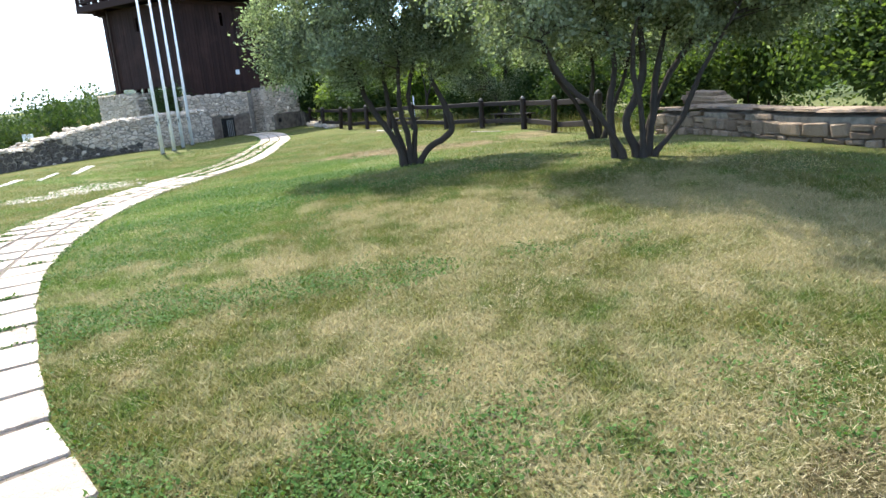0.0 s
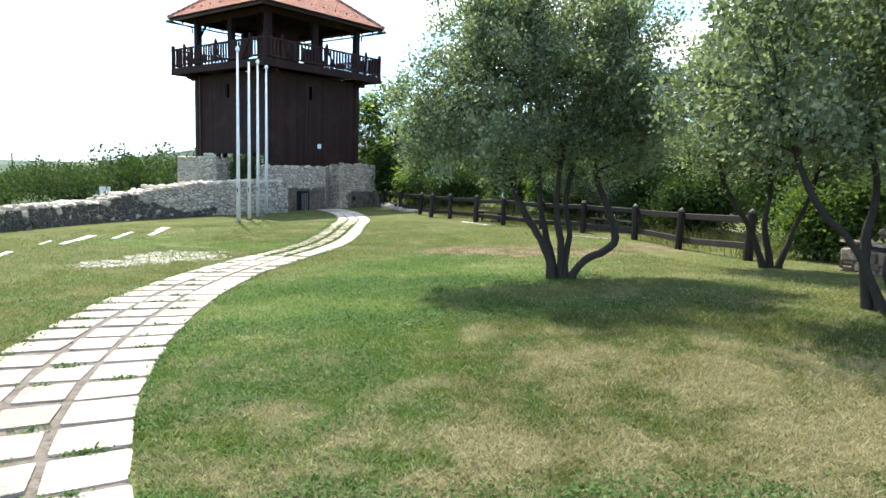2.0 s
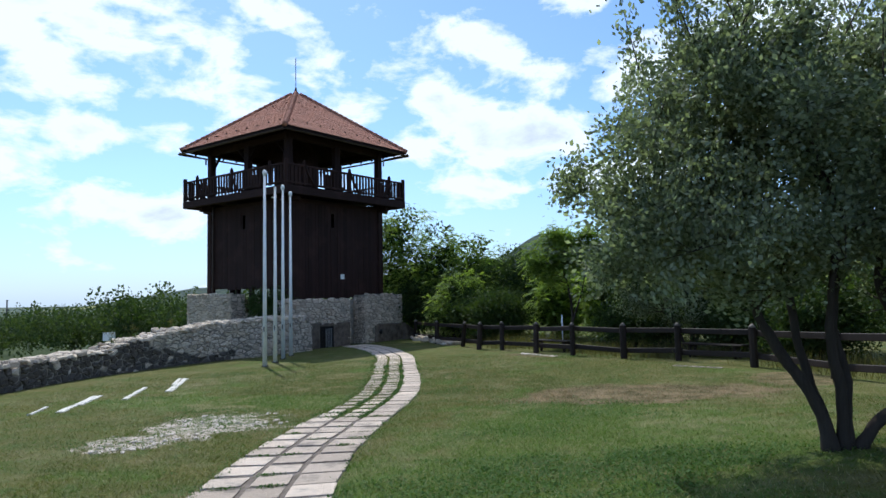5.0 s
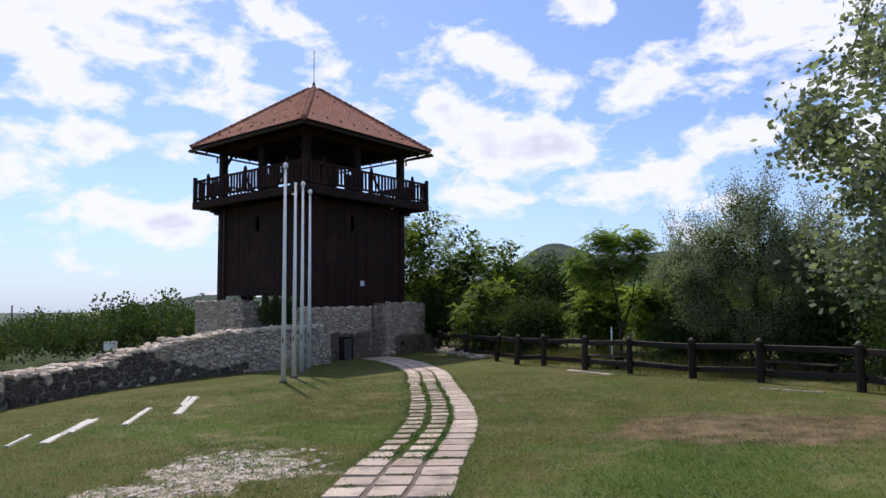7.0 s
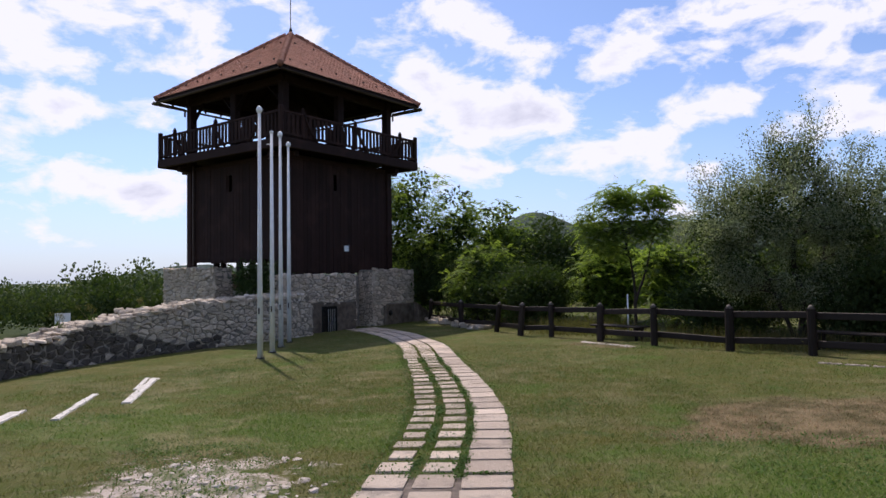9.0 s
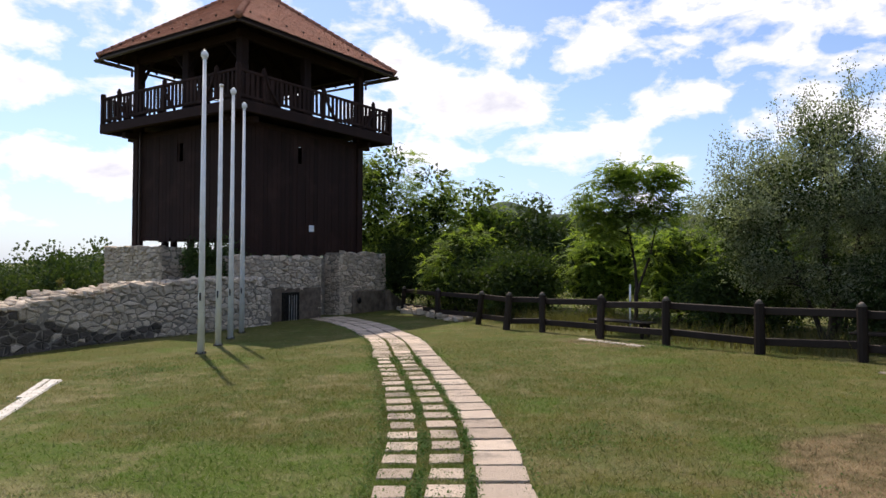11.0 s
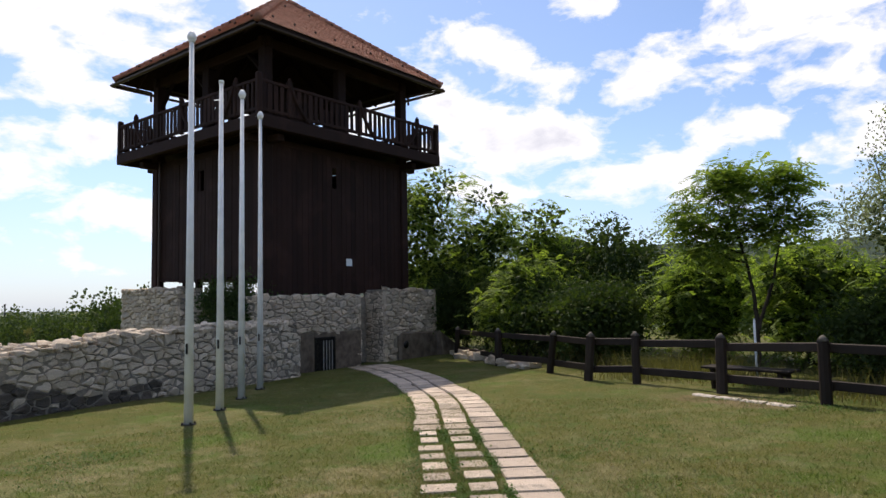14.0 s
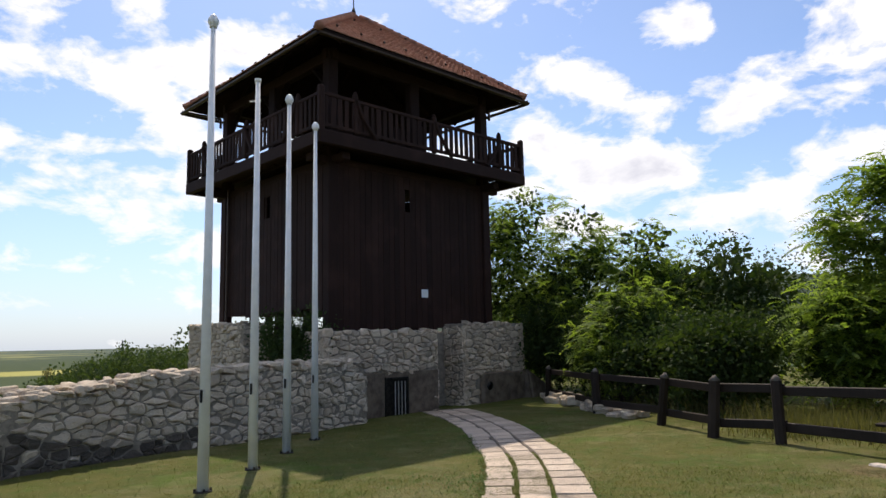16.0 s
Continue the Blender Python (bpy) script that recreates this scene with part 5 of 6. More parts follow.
grow_tree("tree", -0.42, 11.3,
          [(pts3((-0.10, 0, 0), (-0.25, 0.0, 0.45), (-0.62, 0.05, 1.05), (-0.85, 0.1, 1.7)), 0.085),
           (pts3((-0.05, 0.05, 0), (-0.18, 0.1, 0.6), (-0.30, 0.1, 1.2), (-0.35, 0.3, 2.0)), 0.075),
           (pts3((0.02, 0, 0), (-0.02, -0.05, 0.5), (-0.10, -0.1, 1.1), (0.05, -0.2, 2.2)), 0.07),
           (pts3((0.06, 0.04, 0), (0.12, 0.1, 0.6), (0.05, 0.15, 1.2), (0.35, 0.3, 2.3)), 0.065),
           (pts3((0.12, 0, 0), (0.35, -0.05, 0.28), (0.70, -0.05, 0.52), (0.62, 0.0, 0.95), (0.42, 0.05, 1.5), (0.7, 0.1, 2.2)), 0.08)],
          [(-0.8, 0.1, 2.7, 1.35, 1.5, 1.1), (-1.65, 0.0, 2.35, 0.8, 1.0, 0.7), (0.45, 0.2, 2.75, 1.15, 1.4, 1.0), (-0.75, 0.0, 3.45, 0.8, 0.9, 0.6), (-1.35, -0.2, 1.75, 1.15, 1.1, 0.5), (0.95, 0.0, 2.2, 0.9, 1.1, 0.7), (0.0, 0.2, 1.75, 1.3, 1.2, 0.4), (0.55, 0.1, 3.5, 0.6, 0.8, 0.5)],
          (14, 90, 560), 150, 0.053, LEAF_PEAR, 101, "multi-stemmed tree with grey-green leaves on the lawn", 0.085, narrow=0.6, whips=60, core=7000, fill=0.062, heart=LEAF_PEAR)
grow_tree("tree", 2.6, 8.8,
          [(pts3((-0.25, 0.1, 0), (-0.35, 0.1, 0.7), (-0.25, 0.1, 1.3), (-0.5, 0.1, 2.1)), 0.072),
           (pts3((0.0, 0, 0), (-0.15, 0, 0.5), (0.1, 0, 1.1), (0.0, -0.1, 2.2)), 0.085),
           (pts3((0.12, 0, 0), (0.22, 0.05, 0.6), (0.3, 0.1, 1.2), (0.6, 0.1, 2.1)), 0.07),
           (pts3((0.05, 0.1, 0), (0.45, 0.2, 0.9), (0.9, 0.3, 1.5), (1.3, 0.4, 2.2)), 0.07),
           (pts3((-0.18, 0.0, 0), (-0.5, -0.1, 0.55), (-0.95, -0.15, 1.05), (-1.3, -0.2, 1.9)), 0.06),
           (pts3((0.05, -0.08, 0), (0.0, -0.2, 0.6), (-0.15, -0.3, 1.2), (-0.1, -0.5, 2.0)), 0.06),
           (pts3((0.18, -0.05, 0), (0.5, -0.15, 0.45), (0.7, -0.3, 1.0), (1.1, -0.5, 1.8)), 0.055)],
          [(-0.5, 0.1, 2.6, 1.5, 1.5, 0.9), (0.9, 0.0, 2.6, 1.5, 1.5, 1.0), (0.2, 0.2, 3.3, 1.4, 1.4, 0.8), (-1.5, 0.0, 2.0, 1.1, 1.1, 0.5), (2.0, 0.2, 2.0, 1.1, 1.1, 0.7), (0.2, -0.3, 1.95, 1.5, 1.2, 0.4), (0.8, -0.8, 2.5, 1.4, 1.3, 0.6), (0.3, -1.2, 3.0, 1.6, 1.3, 0.9), (0.2, 0.0, 4.1, 1.5, 1.5, 0.7), (2.3, -0.8, 2.8, 1.3, 1.3, 0.8), (1.3, 0.2, 1.72, 1.5, 1.2, 0.42), (-1.0, 0.1, 1.68, 1.1, 1.1, 0.38),
           (-1.5, -0.2, 2.8, 1.0, 1.0, 0.7), (0.3, -1.6, 3.8, 1.6, 1.3, 0.9), (1.8, -0.5, 4.2, 1.5, 1.5, 0.9)],
          (20, 140, 960), 105, 0.060, LEAF_PEAR, 102, "spreading multi-stemmed tree with thick dark trunks on the lawn", 0.10, narrow=0.6, whips=40, core=17000, fill=0.075, heart=LEAF_PEAR)
grow_tree("tree", 3.1, 13.05,
          [(pts3((-0.1, 0, 0), (-0.35, 0, 0.6), (-0.8, 0, 1.3), (-1.0, 0.1, 2.2)), 0.07),
           (pts3((0, 0, 0), (-0.1, 0.1, 0.7), (-0.05, 0.1, 1.4), (-0.2, 0.2, 2.4)), 0.07),
           (pts3((0.1, 0, 0), (0.3, 0, 0.5), (0.55, 0, 1.2), (0.9, 0.1, 2.2)), 0.065)],
          [(-0.7, 0, 2.9, 1.3, 1.3, 1.1), (0.7, 0, 2.9, 1.3, 1.3, 1.1), (0, 0.2, 3.7, 1.1, 1.1, 0.8), (1.3, 0.2, 2.3, 0.9, 1.0, 0.6), (-0.4, 0.1, 1.9, 1.5, 1.1, 0.5), (0.9, 0.1, 1.8, 1.1, 1.0, 0.45)],
          (13, 80, 460), 95, 0.060, LEAF_PEAR, 103, "slender multi-stemmed tree with grey-green leaves by the wall", 0.11, narrow=0.6, whips=34, core=9000, fill=0.07, heart=LEAF_PEAR)

# behind the fence
grow_tree("pear_tree", 2.9, 26.6,
          [(pts3((0, 0, 0), (0.1, 0, 0.9), (-0.1, 0.1, 2.0), (0.1, 0, 3.2)), 0.12), (pts3((0.1, 0, 0), (0.5, 0.1, 1.2), (0.9, 0.2, 2.6)), 0.09), (pts3((-0.1, 0, 0), (-0.6, 0, 1.2), (-1.0, 0.2, 2.4)), 0.08)],
          [(-0.8, 0, 3.1, 1.7, 1.6, 1.2), (1.2, 0, 3.1, 1.7, 1.6, 1.4), (-0.1, 0, 4.3, 1.0, 1.2, 0.9), (-1.9, 0, 2.6, 1.2, 1.3, 0.9), (-1.6, 0, 1.8, 1.2, 1.2, 0.8), (2.2, 0, 2.0, 1.4, 1.4, 1.1), (0.3, 0, 1.3, 2.0, 1.3, 0.9)],
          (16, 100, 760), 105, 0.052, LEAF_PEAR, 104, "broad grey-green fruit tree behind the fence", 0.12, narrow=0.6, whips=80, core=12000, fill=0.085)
grow_tree("acacia_tree", -0.25, 30.0,
          [(pts3((0, 0, 0), (0.05, 0, 1.2), (-0.1, 0, 2.2), (-0.3, 0, 3.2)), 0.07), (pts3((0.05, 0, 1.0), (0.4, 0, 2.0), (0.6, 0, 2.8)), 0.05)],
          [(-0.4, 0, 3.95, 0.7, 0.8, 0.45), (0.6, 0, 3.9, 0.55, 0.7, 0.4), (-1.25, 0, 3.1, 0.6, 0.7, 0.4), (0.75, 0, 3.1, 0.6, 0.7, 0.4), (-0.2, 0, 3.1, 0.7, 0.8, 0.4), (-0.7, 0, 2.5, 0.6, 0.7, 0.35)],
          (12, 60, 230), 58, 0.125, LEAF_ACACIA, 105, "young acacia with feathery bright green leaves", 0.12, droop=0.4, narrow=0.42)
BUSHES = [(-7.4, 42.6, 2.6, 7.6, LEAF_ACACIA, "tall"), (-5.6, 41.0, 2.4, 6.4, LEAF_ACACIA, "bright"), (-3.7, 39.0, 2.2, 5.2, LEAF_ACACIA, "bright"), (-1.8, 37.5, 1.9, 4.3, LEAF_DARK, "round"),
          (-0.2, 34.0, 1.6, 2.9, LEAF_ACACIA, "bright"), (-4.6, 37.0, 1.7, 3.0, LEAF_ACACIA, "bright"), (-2.6, 33.8, 1.4, 2.0, LEAF_DARK, "low"), (1.6, 31.5, 1.6, 2.6, LEAF_ACACIA, "bright"), (1.7, 28.2, 1.2, 1.7, LEAF_DARK, "low"), (4.0, 26.0, 1.3, 1.8, LEAF_DARK, "low"), (2.4, 29.4, 1.2, 2.0, LEAF_ACACIA, "bright"),
          (4.6, 22.4, 1.3, 1.9, LEAF_DARK, "low"), (-3.6, 35.6, 1.4, 2.3, LEAF_DARK, "low"),
          (4.6, 29.0, 2.0, 3.6, LEAF_BUSH, "round"), (5.6, 24.5, 2.1, 3.2, LEAF_DARK, "round"), (7.0, 20.5, 2.2, 3.6, LEAF_DARK, "round"), (7.8, 16.5, 2.2, 3.4, LEAF_BUSH, "round"),
          (8.5, 12.5, 2.2, 3.6, LEAF_BUSH, "round"), (9.6, 8.5, 2.3, 3.6, LEAF_BUSH, "round"), (5.6, 16.6, 1.0, 2.0, LEAF_BUSH, "low"), (-6.6, 40.6, 1.5, 3.2, LEAF_DARK, "low"), (-5.0, 39.2, 1.5, 2.8, LEAF_DARK, "low")]
for k, (bx, by, br, bh, bmat, word) in enumerate(BUSHES):
    rng_ = random.Random(200 + k)
    bl = [(rng_.uniform(-0.5, 0.5) * br, rng_.uniform(-0.5, 0.5) * br, bh * rng_.uniform(0.45, 0.8), br * rng_.uniform(0.5, 0.8), br * rng_.uniform(0.5, 0.8), bh * rng_.uniform(0.16, 0.24)) for _ in range(6)]
    bl += [(0, 0, bh * 0.35, br, br, bh * 0.33), (0, 0, bh * 0.85, br * 0.5, br * 0.5, bh * 0.15)]
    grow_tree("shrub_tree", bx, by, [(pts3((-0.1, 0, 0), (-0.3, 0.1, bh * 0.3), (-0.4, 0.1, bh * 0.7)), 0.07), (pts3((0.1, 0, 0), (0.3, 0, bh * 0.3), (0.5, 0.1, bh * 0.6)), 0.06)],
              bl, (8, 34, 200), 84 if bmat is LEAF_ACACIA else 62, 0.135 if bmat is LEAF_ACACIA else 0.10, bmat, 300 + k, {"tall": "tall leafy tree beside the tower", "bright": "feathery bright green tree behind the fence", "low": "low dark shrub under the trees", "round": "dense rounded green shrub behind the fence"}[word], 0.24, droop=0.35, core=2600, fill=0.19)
grow_tree("shrub", -12.6, 33.9, [(pts3((0, 0, 0), (0.1, 0, 0.8), (0, 0, 1.6)), 0.03), (pts3((0.1, 0, 0), (0.5, 0.3, 0.8), (0.7, 0.4, 1.5)), 0.03)],
          [(0, 0, 1.6, 0.8, 0.7, 0.8), (0.6, 0.2, 2.0, 0.5, 0.5, 0.8), (-0.4, 0, 2.1, 0.5, 0.5, 0.6)], (6, 30, 160), 50, 0.09, LEAF_DARK, 400, "dark green shrub growing out of the ruined plinth", 0.14, category="bush")


# ---- far woods ----
def far_woods(name, spots, leaf, per, mat, seed, label):
    rng = np.random.default_rng(seed)
    Vs, Fs, b = [], [], 0
    for x, y, r, h in spots:
        z = gz(x, y)
        n = int(per * r * r)
        bl = [(rng.normal(0, 0.4) * r, rng.normal(0, 0.4) * r, h * rng.uniform(0.4, 0.8), r * rng.uniform(0.35, 0.6), r * rng.uniform(0.35, 0.6), h * rng.uniform(0.15, 0.3)) for _ in range(5)]
        P, d = blob_points(bl, n, rng, 3.2)
        P = P + np.array([x, y, z])
        V, F = leaf_quads(P, d, leaf * rng.uniform(0.8, 1.2), rng, 0.1, 0.8)
        Vs.append(V)
        Fs.append(F + b)
        b += len(V)
    tagged(new(name, mesh_np(name, np.concatenate(Vs), np.concatenate(Fs), mat)), label, "woodland", kind="stuff")


def build_woods():
    rnd = random.Random(81)
    spots, mids, darks = [], [], []
    for _ in range(520):
        a = rnd.uniform(12, 62)
        az, d = radians(a), rnd.uniform(105, 240)
        x, y = -5 - math.sin(az) * d, 12 + math.cos(az) * d
        top = 1.35 + d * math.tan(radians(float(np.interp(a, [12, 26, 30, 33, 36, 38, 41, 70], [2.1, 2.2, 1.8, 1.2, 0.1, -1.3, -2.9, -3.6])))) + rnd.uniform(-1.8, 0.5)
        h = top - gz(x, y)
        if h < 1.0:
            continue
        (spots if rnd.random() < 0.6 else darks).append((x, y, rnd.uniform(1.8, 4.6), min(h, rnd.uniform(7, 12))))
    for _ in range(70):
        y = rnd.uniform(14, 75)
        x = -19 - rnd.uniform(0, 1) ** 2 * 30 - max(0, y - 40) * 0.4
        low = -1.2 - 0.045 * math.hypot(x + 5, y - 16)
        h = low - gz(x, y) + rnd.uniform(-0.3, 0.3)
        if h > 0.5:
            (spots if rnd.random() < 0.65 else darks).append((x, y, rnd.uniform(0.8, 1.8), min(h, 2.2)))
    far_woods("woodland_shade", darks, 0.5, 34, LEAF_DARK, 84, "darker trees among the scrub beyond the wall")
    far_woods("woodland_slope", spots, 0.48, 34, LEAF_SCRUB, 82, "scrubby woodland on the slope beyond the wall")
    for _ in range(150):
        az, d = radians(rnd.uniform(-75, 10)), rnd.uniform(46, 130)
        x, y = -math.sin(az) * d, math.cos(az) * d
        mids.append((x, y, rnd.uniform(2.2, 4.2), rnd.uniform(3.5, 6.0)))
    far_woods("woodland_edge", mids, 0.5, 42, LEAF_BUSH, 83, "dense woodland beyond the fence")


build_woods()


# ---- grass blades, thickest along the walk ----
def build_grass():
    rng = np.random.default_rng(91)
    q, R, T = smooth_line(PATH_RIGHT, 0.05)
    route = np.array([(METRES * r[1], METRES * r[2]) for r in ROWS])

    def band(n, xr, yr, near, far):
        P = np.stack([rng.uniform(*xr, n), rng.uniform(*yr, n)], 1)
        d = np.full(n, 1e9)
        for a in route:
            d = np.minimum(d, np.hypot(P[:, 0] - a[0] - 0.3, P[:, 1] - a[1] - 2.0))
        return P[(d >= near) & (d < far)]
    first = np.stack([rng.uniform(-4.6, 4.4, 500000), rng.uniform(1.2, 9.0, 500000)], 1)
    first = first[np.hypot(first[:, 0] + 0.2, first[:, 1] - 4.0) < 5.2 - 1.6 * rng.random(len(first)) ** 2]
    P = np.concatenate([first, band(420000, (-9.5, 4), (0, 25), 0, 3.4), band(330000, (-13, 7), (-2, 30), 3.4, 7.5), band(60000, (-14, 8), (-3, 36), 7.5, 14)])
    k_ = rng.integers(int(np.argmax(R[:, 1] > 16.0)), int(np.argmax(R[:, 1] > 28.6)), 60000)
    o_ = rng.uniform(0.40, 1.25, 60000)[:, None]
    P = np.concatenate([P, R[k_, :2] + np.stack([-T[k_, 1], T[k_, 0]], 1) * o_ + rng.normal(0, 0.02, (60000, 2))])
    i = np.zeros(len(P), int)
    best = np.full(len(P), 1e9)
    for k in range(0, len(R), 4):
        dd = (P[:, 0] - R[k, 0]) ** 2 + (P[:, 1] - R[k, 1]) ** 2
        m_ = dd < best
        best[m_], i[m_] = dd[m_], k
    side = (P[:, 0] - R[i, 0]) * -T[i, 1] + (P[:, 1] - R[i, 1]) * T[i, 0]
    on_path = (side > -0.02) & (side < 1.22) & (best < 2.5)
    clear = ~on_path | (rng.random(len(P)) < np.where((P[:, 1] > 16.4) & (side > 0.42), 1.0, 0.12))
    rub = ((((P[:, 0] + 7.6) / 0.85) ** 2 + ((P[:, 1] - 15.1) / 0.95) ** 2 > 1) & (((P[:, 0] + 8.1) / 0.6) ** 2 + ((P[:, 1] - 13.75) / 0.5) ** 2 > 1)) | (rng.random(len(P)) < 0.3)
    P, on_path = P[clear & rub], on_path[clear & rub]
    n = len(P)
    Z = ground_z(P[:, 0], P[:, 1])
    a = rng.uniform(0, 2 * np.pi, n)
    h = rng.uniform(0.016, 0.048, n) * (1 + 0.4 * (rng.random(n) < 0.06))
    w = rng.uniform(0.003, 0.0078, n)
    h = np.where(on_path, np.minimum(h, np.where((P[:, 1] > 16) & (P[:, 1] < 28.6), 0.036, 0.026)), h)
    lean = rng.normal(0, 0.85, (n, 2)) * h[:, None]
    base = np.stack([P[:, 0], P[:, 1], Z - 0.004], 1)
    dx = np.stack([np.cos(a) * w, np.sin(a) * w, 0 * w], 1)
    tip = base + np.stack([lean[:, 0], lean[:, 1], h], 1)
    V = np.stack([base - dx, base + dx, tip], 1).reshape(-1, 3)
    tagged(new("grass", mesh_np("grass", V, np.arange(3 * n).reshape(-1, 3), BLADES)), "short mown grass blades, green and straw-coloured", "grass", kind="stuff")


build_grass()


def build_clover():
    """Broad-leaved clover in patches and in the joints of the path, and dead grass lying over the lawn."""
    rng = np.random.default_rng(93)
    q, R, T = smooth_line(PATH_RIGHT, 0.05)

    def fbm(P, f, seed):
        ph = np.random.default_rng(seed).uniform(0, 6.28, (6, 3))
        v = 0
        for k in range(6):
            g = f * 1.5 ** k
            v = v + np.sin(P[:, 0] * g * math.cos(ph[k, 0]) + P[:, 1] * g * math.sin(ph[k, 0]) + ph[k, 1] + 1.3 * np.sin(P[:, 1] * g * 0.7 + ph[k, 2])) / 1.35 ** k
        return v

    def off_path(P):
        d = np.full(len(P), 1e9)
        side = np.zeros(len(P))
        for k in range(0, len(R), 4):
            dd = (P[:, 0] - R[k, 0]) ** 2 + (P[:, 1] - R[k, 1]) ** 2
            m_ = dd < d
            d[m_] = dd[m_]
            side[m_] = ((P[:, 0] - R[k, 0]) * -T[k, 1] + (P[:, 1] - R[k, 1]) * T[k, 0])[m_]
        return ~((side > 0.0) & (side < 1.2) & (d < 2.5))

    def leaves(P, z0, z1, size, tilt, narrow):
        n = len(P)
        Z = ground_z(P[:, 0], P[:, 1]) + rng.uniform(z0, z1, n)
        a = rng.uniform(0, 6.28, n)
        d = np.stack([np.cos(a), np.sin(a), rng.normal(0, tilt, n)], 1)
        w = np.stack([-np.sin(a), np.cos(a), rng.normal(0, tilt, n)], 1) * narrow
        ln = (size * rng.uniform(0.6, 1.4, n))[:, None]
        C = np.stack([P[:, 0], P[:, 1], Z], 1)
        V = np.stack([C - d * ln / 2, C + w * ln / 2, C + d * ln / 2, C - w * ln / 2], 1).reshape(-1, 3)
        return V, np.arange(4 * n).reshape(-1, 4)
    near = np.stack([np.clip(rng.normal(-1.6, 2.4, 360000), -7.5, 5.0), 1.0 + 11.0 * rng.random(360000) ** 1.5], 1)
    wide = np.stack([rng.uniform(-11, 0.5, 200000), rng.uniform(8, 27, 200000)], 1)
    P = np.concatenate([near[fbm(near, 1.9, 5) + rng.normal(0, 0.5, len(near)) + 0.55 * np.clip(-near[:, 0] - 0.6, -2.5, 1.5) > 1.0], wide[fbm(wide, 1.1, 6) + rng.normal(0, 0.5, len(wide)) > 1.5]])
    P = P[off_path(P)]
    joints = []
    for off in (0.2, 0.63, 1.03):
        s = 0.34
        while s < 17:
            if rng.random() < 0.5:
                k = int((s + 0.23) / 0.05)
                n = int(rng.integers(15, 120))
                u = off + rng.uniform(-0.1, 0.1) + rng.normal(0, 0.06, n)
                c = R[k, :2] + np.stack([-T[k, 1] * u, T[k, 0] * u], 1) + T[k, :2] * rng.normal(0, 0.018, n)[:, None]
                joints.append(c)
            s += 0.46
    k = rng.integers(0, len(R) - 120, 6000)
    u = np.where(rng.random(6000) < 0.7, rng.normal(1.26, 0.06, 6000), rng.normal(-0.03, 0.03, 6000))
    joints.append(R[k, :2] + np.stack([-T[k, 1] * u, T[k, 0] * u], 1))
    k = rng.integers(int(np.argmax(R[:, 1] > 15.2)), int(np.argmax(R[:, 1] > 25.6)), 15000)
    u = np.where(rng.random(15000) < 0.5, rng.normal(0.435, 0.03, 15000), np.where(rng.random(15000) < 0.6, rng.normal(0.835, 0.035, 15000), rng.uniform(0.45, 1.2, 15000)))
    joints.append((R[k, :2] + np.stack([-T[k, 1] * u, T[k, 0] * u], 1))[np.sin(k * 0.21) + rng.normal(0, 0.6, 15000) > -0.2])
    V1, F1 = leaves(P, 0.008, 0.034, 0.019, 0.45, 0.8)
    V2, F2 = leaves(np.concatenate(joints), 0.022, 0.045, 0.020, 0.5, 0.7)
    tagged(new("clover", mesh_np("clover", np.concatenate([V1, V2]), np.concatenate([F1, F2 + len(V1)]), CLOVER)), "patches of low green clover in the lawn and path joints", "clover", kind="stuff")
    D = np.stack([rng.uniform(-4.5, 4.4, 170000), 1.0 + 9.0 * rng.random(170000) ** 1.4], 1)
    D = D[(fbm(D, 1.7, 8) + rng.normal(0, 0.5, len(D)) + 0.5 * np.clip(D[:, 0] - 0.3, -2, 1.5) > 0.9)]
    D = D[off_path(D)]
    V, F = leaves(D, 0.012, 0.034, 0.036, 0.35, 0.08)
    tagged(new("dead_grass", mesh_np("dead_grass", V, F, THATCH)), "bleached dead grass stalks lying in the lawn", "grass", kind="stuff")


build_clover()


# ---- dry grass along the outside of the fence, rubble at its foot, weeds on the wall ----
def build_dry_grass():
    rng = np.random.default_rng(95)
    pl = np.array([(p[0], p[1]) for p in POSTS])
    t = rng.uniform(1.0, len(pl) - 1.01, 9000)
    k = t.astype(int)
    f = (t - k)[:, None]
    P = pl[k] * (1 - f) + pl[k + 1] * f
    off = rng.uniform(0.25, 2.6, len(P))
    P = P + np.array([0.88, 0.47]) * off[:, None]
    patch = np.sin(P[:, 0] * 2.1 + P[:, 1]) + np.sin(P[:, 1] * 1.3) + rng.normal(0, 0.5, len(P)) > 0.1
    P = P[patch]
    n = len(P)
    h = rng.uniform(0.15, 0.6, n)
    w = rng.uniform(0.004, 0.010, n)
    a = rng.uniform(0, 6.28, n)
    base = np.stack([P[:, 0], P[:, 1], ground_z(P[:, 0], P[:, 1]) - 0.01], 1)
    dx = np.stack([np.cos(a) * w, np.sin(a) * w, 0 * w], 1)
    tip = base + np.stack([rng.normal(0, 0.3, n) * h, rng.normal(0, 0.3, n) * h, h], 1)
    V = np.stack([base - dx, base + dx, tip], 1).reshape(-1, 3)
    tagged(new("dry_grass", mesh_np("dry_grass", V, np.arange(3 * n).reshape(-1, 3), STRAW)), "tall straw-coloured grass behind the fence", "grass", kind="stuff")


build_dry_grass()


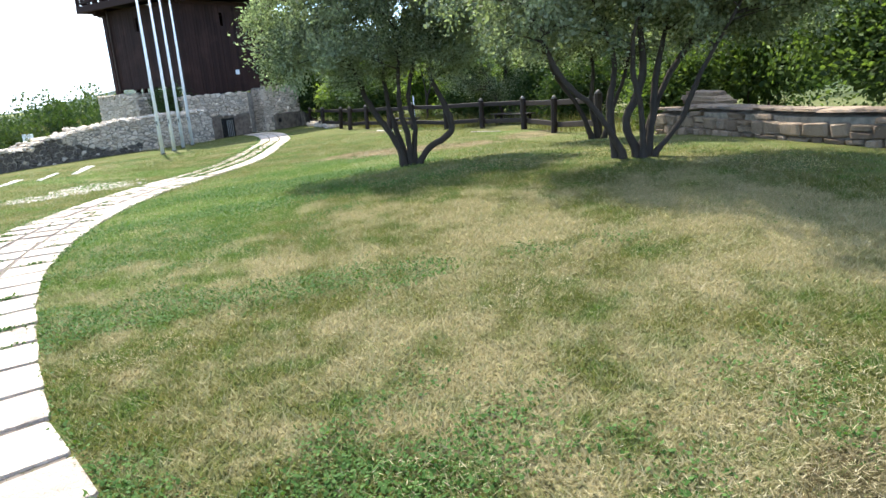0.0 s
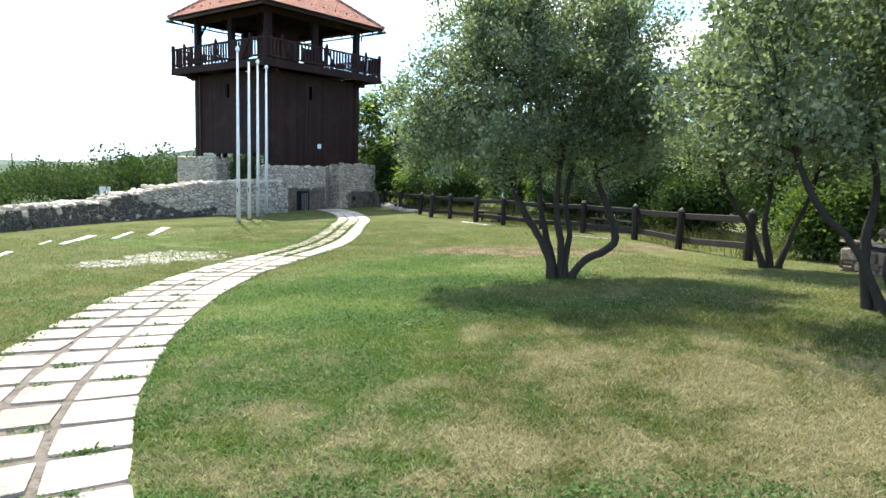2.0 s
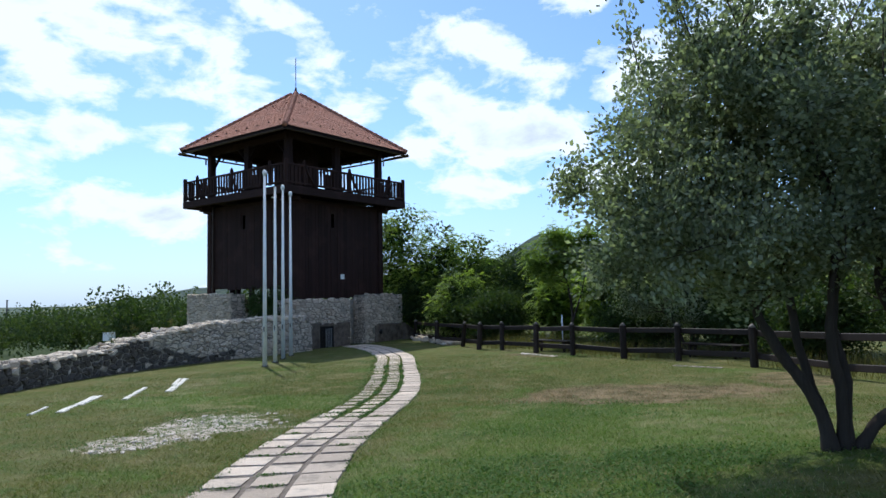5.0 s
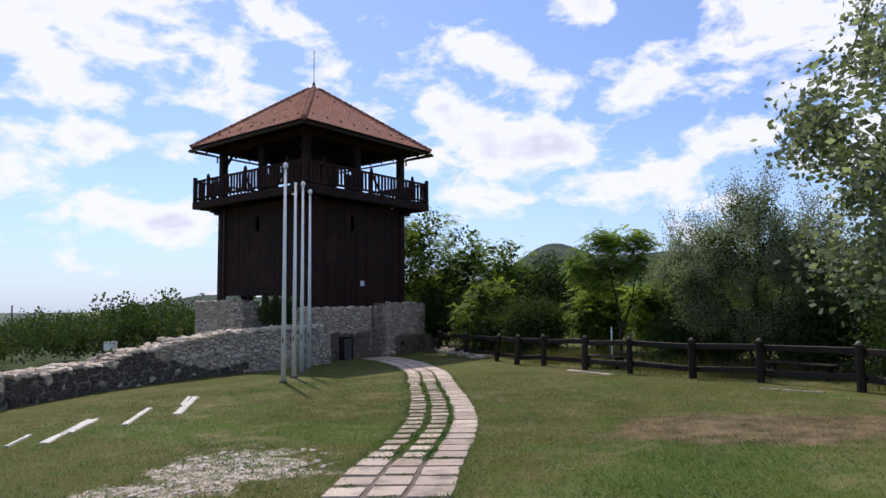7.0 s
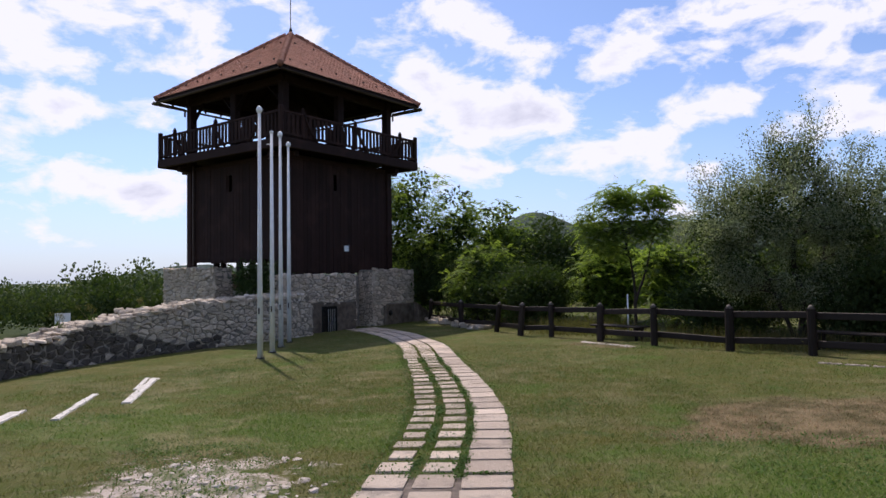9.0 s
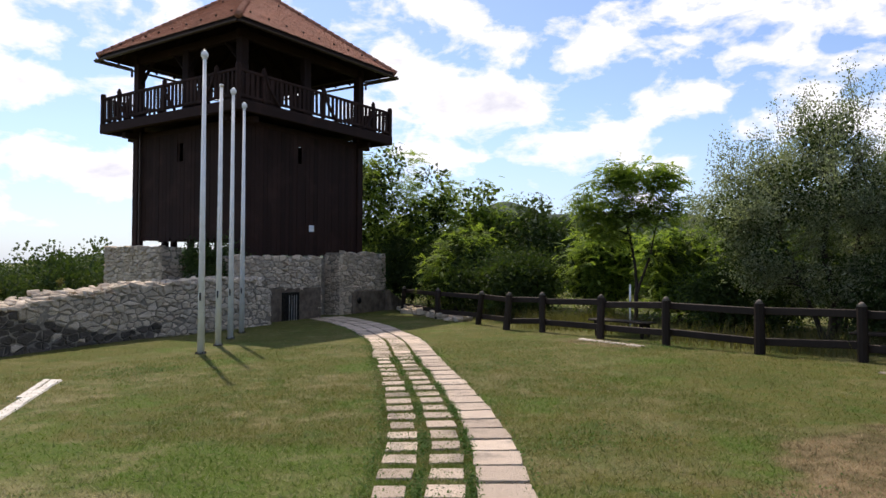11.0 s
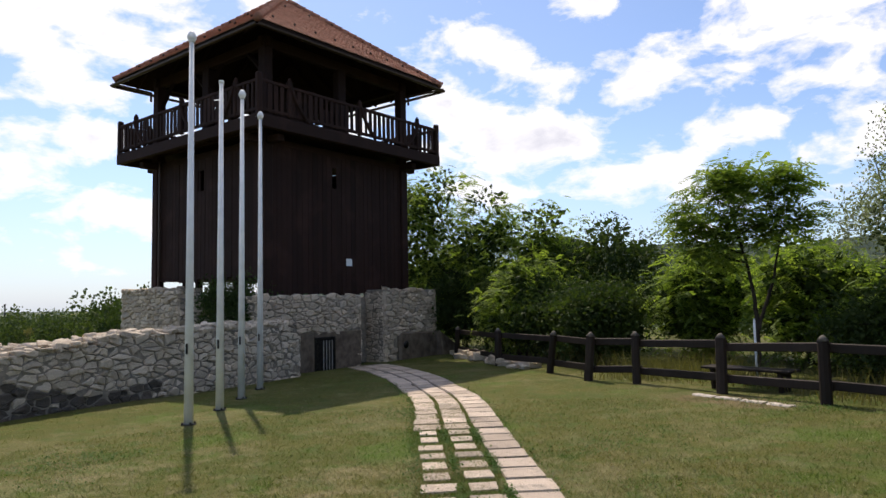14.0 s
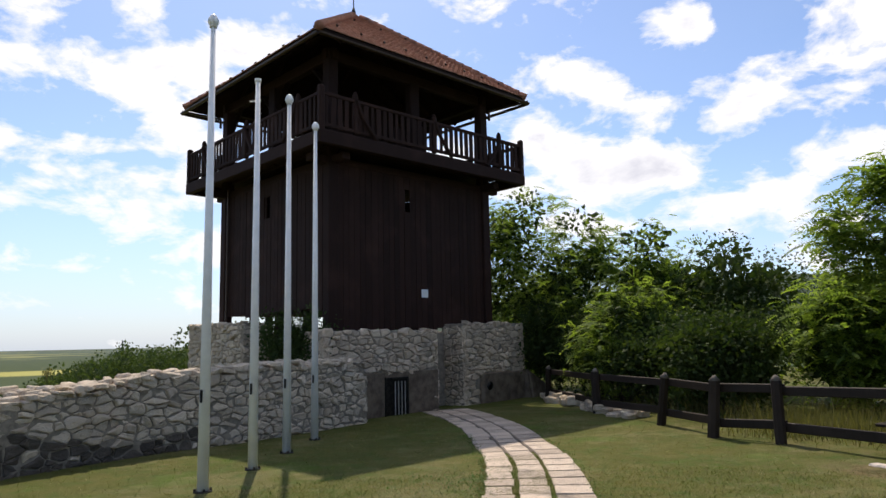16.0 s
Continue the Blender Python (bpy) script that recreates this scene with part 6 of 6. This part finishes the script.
def build_fence_rubble():
    rnd = random.Random(97)
    root = tagged(new("wall_footing"), "broken stone footing under the fence", "wall", kind="structure")
    spots = []
    for _ in range(70):
        u = rnd.random()
        x, y = -6.75 + 2.1 * u + rnd.uniform(-0.2, 0.25), 38.3 - 5.2 * u + rnd.uniform(-0.1, 0.1)
        sz = rnd.uniform(0.12, 0.34)
        spots.append(pose(x, y, gz(x, y) + rnd.uniform(0, 0.22) * (1 - 0.6 * u), rnd.uniform(-15, 15), rnd.uniform(-15, 15), rnd.uniform(0, 180)) @ Matrix.Diagonal((sz * 1.3, sz, sz * 0.7, 1)))
    place_pieces("stone", root, stone_variants(6, STONE_PLINTH, 98, 0.16, 0.14), spots, STONE_PLINTH_I, 100)


build_fence_rubble()


def build_weed(x, y, z, seed, h):
    rng = np.random.default_rng(seed)
    root = thing("weed", pose(x, y, z), "dry flowering weed growing on the wall top", "weed", "weeds on the wall")
    paths, heads = [], []
    for _ in range(5):
        e = np.array([rng.normal(0, 0.09), rng.normal(0, 0.09), h * rng.uniform(0.7, 1.0)])
        paths.append((np.array([(0, 0, -0.05), e * 0.5 + rng.normal(0, 0.02, 3), e]), [0.006, 0.005, 0.003]))
        heads.append(e)
    V, F = tubes(paths, 4)
    part("stalk", mesh_np("stalk", V, F, STRAW), root)
    for e in heads:
        P = e + rng.normal(0, 0.026, (30, 3))
        V, F = leaf_quads(P, rng.normal(0, 1, P.shape), 0.024, rng, 0, 0.8)
        tagged(part("flower_head", mesh_np("flower_head", V, F, STRAW), root), kind="stuff")
    P = rng.normal(0, 0.05, (60, 3)) + np.array([0, 0, h * 0.3])
    V, F = leaf_quads(P, rng.normal(0, 1, P.shape), 0.06, rng, 0, 0.4)
    tagged(part("leafage", mesh_np("leafage", V, F, LEAF_BUSH), root), kind="stuff")


build_weed(-14.3, 25.9, 0.40, 1, 0.42)
build_weed(-13.9, 27.6, 0.58, 2, 0.34)
build_weed(-14.5, 24.9, 0.28, 3, 0.4)


def build_info_board():
    x, y = -16.7, 28.75
    root = thing("sign_board", pose(x, y, gz(x, y), 0, 0, 20), "small pale sign on a post behind the ruined wall", "sign")
    part("post", box_mesh(0.06, 0.06, 1.0, METAL, 0.006), root, Matrix.Translation((0, 0.03, 0.45)))
    part("panel", box_mesh(0.40, 0.02, 0.30, PAPER, 0.006), root, Matrix.Translation((0, -0.02, 1.0)))


build_info_board()


# ---- litter bin on the lawn, a mast far off ----
def build_bin():
    x, y = -10.42, 12.8
    root = thing("litter_bin", pose(x, y, gz(x, y), 0, 0, 20), "dark metal litter bin on short legs on the lawn", "bin")
    bm = bmesh.new()
    bmesh.ops.create_cone(bm, cap_ends=True, segments=24, radius1=0.19, radius2=0.225, depth=0.86, matrix=Matrix.Translation((0, 0, 0.55)))
    part("body", bm_mesh("body", bm, METAL, True), root)
    part("rim", cyl_mesh("rim", 0.24, 0.235, 0.05, METAL, 24), root, Matrix.Translation((0, 0, 0.975)))
    part("lid", cyl_mesh("lid", 0.215, 0.12, 0.07, BARS, 24), root, Matrix.Translation((0, 0, 1.02)), "pale metal lid")
    for a in range(3):
        rod("leg", (0.15 * math.cos(2.1 * a), 0.15 * math.sin(2.1 * a), -0.04), (0.15 * math.cos(2.1 * a), 0.15 * math.sin(2.1 * a), 0.16), 0.018, METAL, root)


build_bin()


def build_mast():
    az, d = radians(35.4), 300.0
    x, y = -2.6 - math.sin(az) * d, 3.4 + math.cos(az) * d
    z = gz(x, y)
    root = thing("mast", pose(x, y, z), "slender dark mast standing far off beyond the scrub", "mast")
    part("shaft", cyl_mesh("shaft", 0.28, 0.24, 2.7 - z, METAL, 10), root)
    part("head", cyl_mesh("head", 0.38, 0.34, 0.4, METAL, 10), root, Matrix.Translation((0, 0, 2.7 - z)))


build_mast()
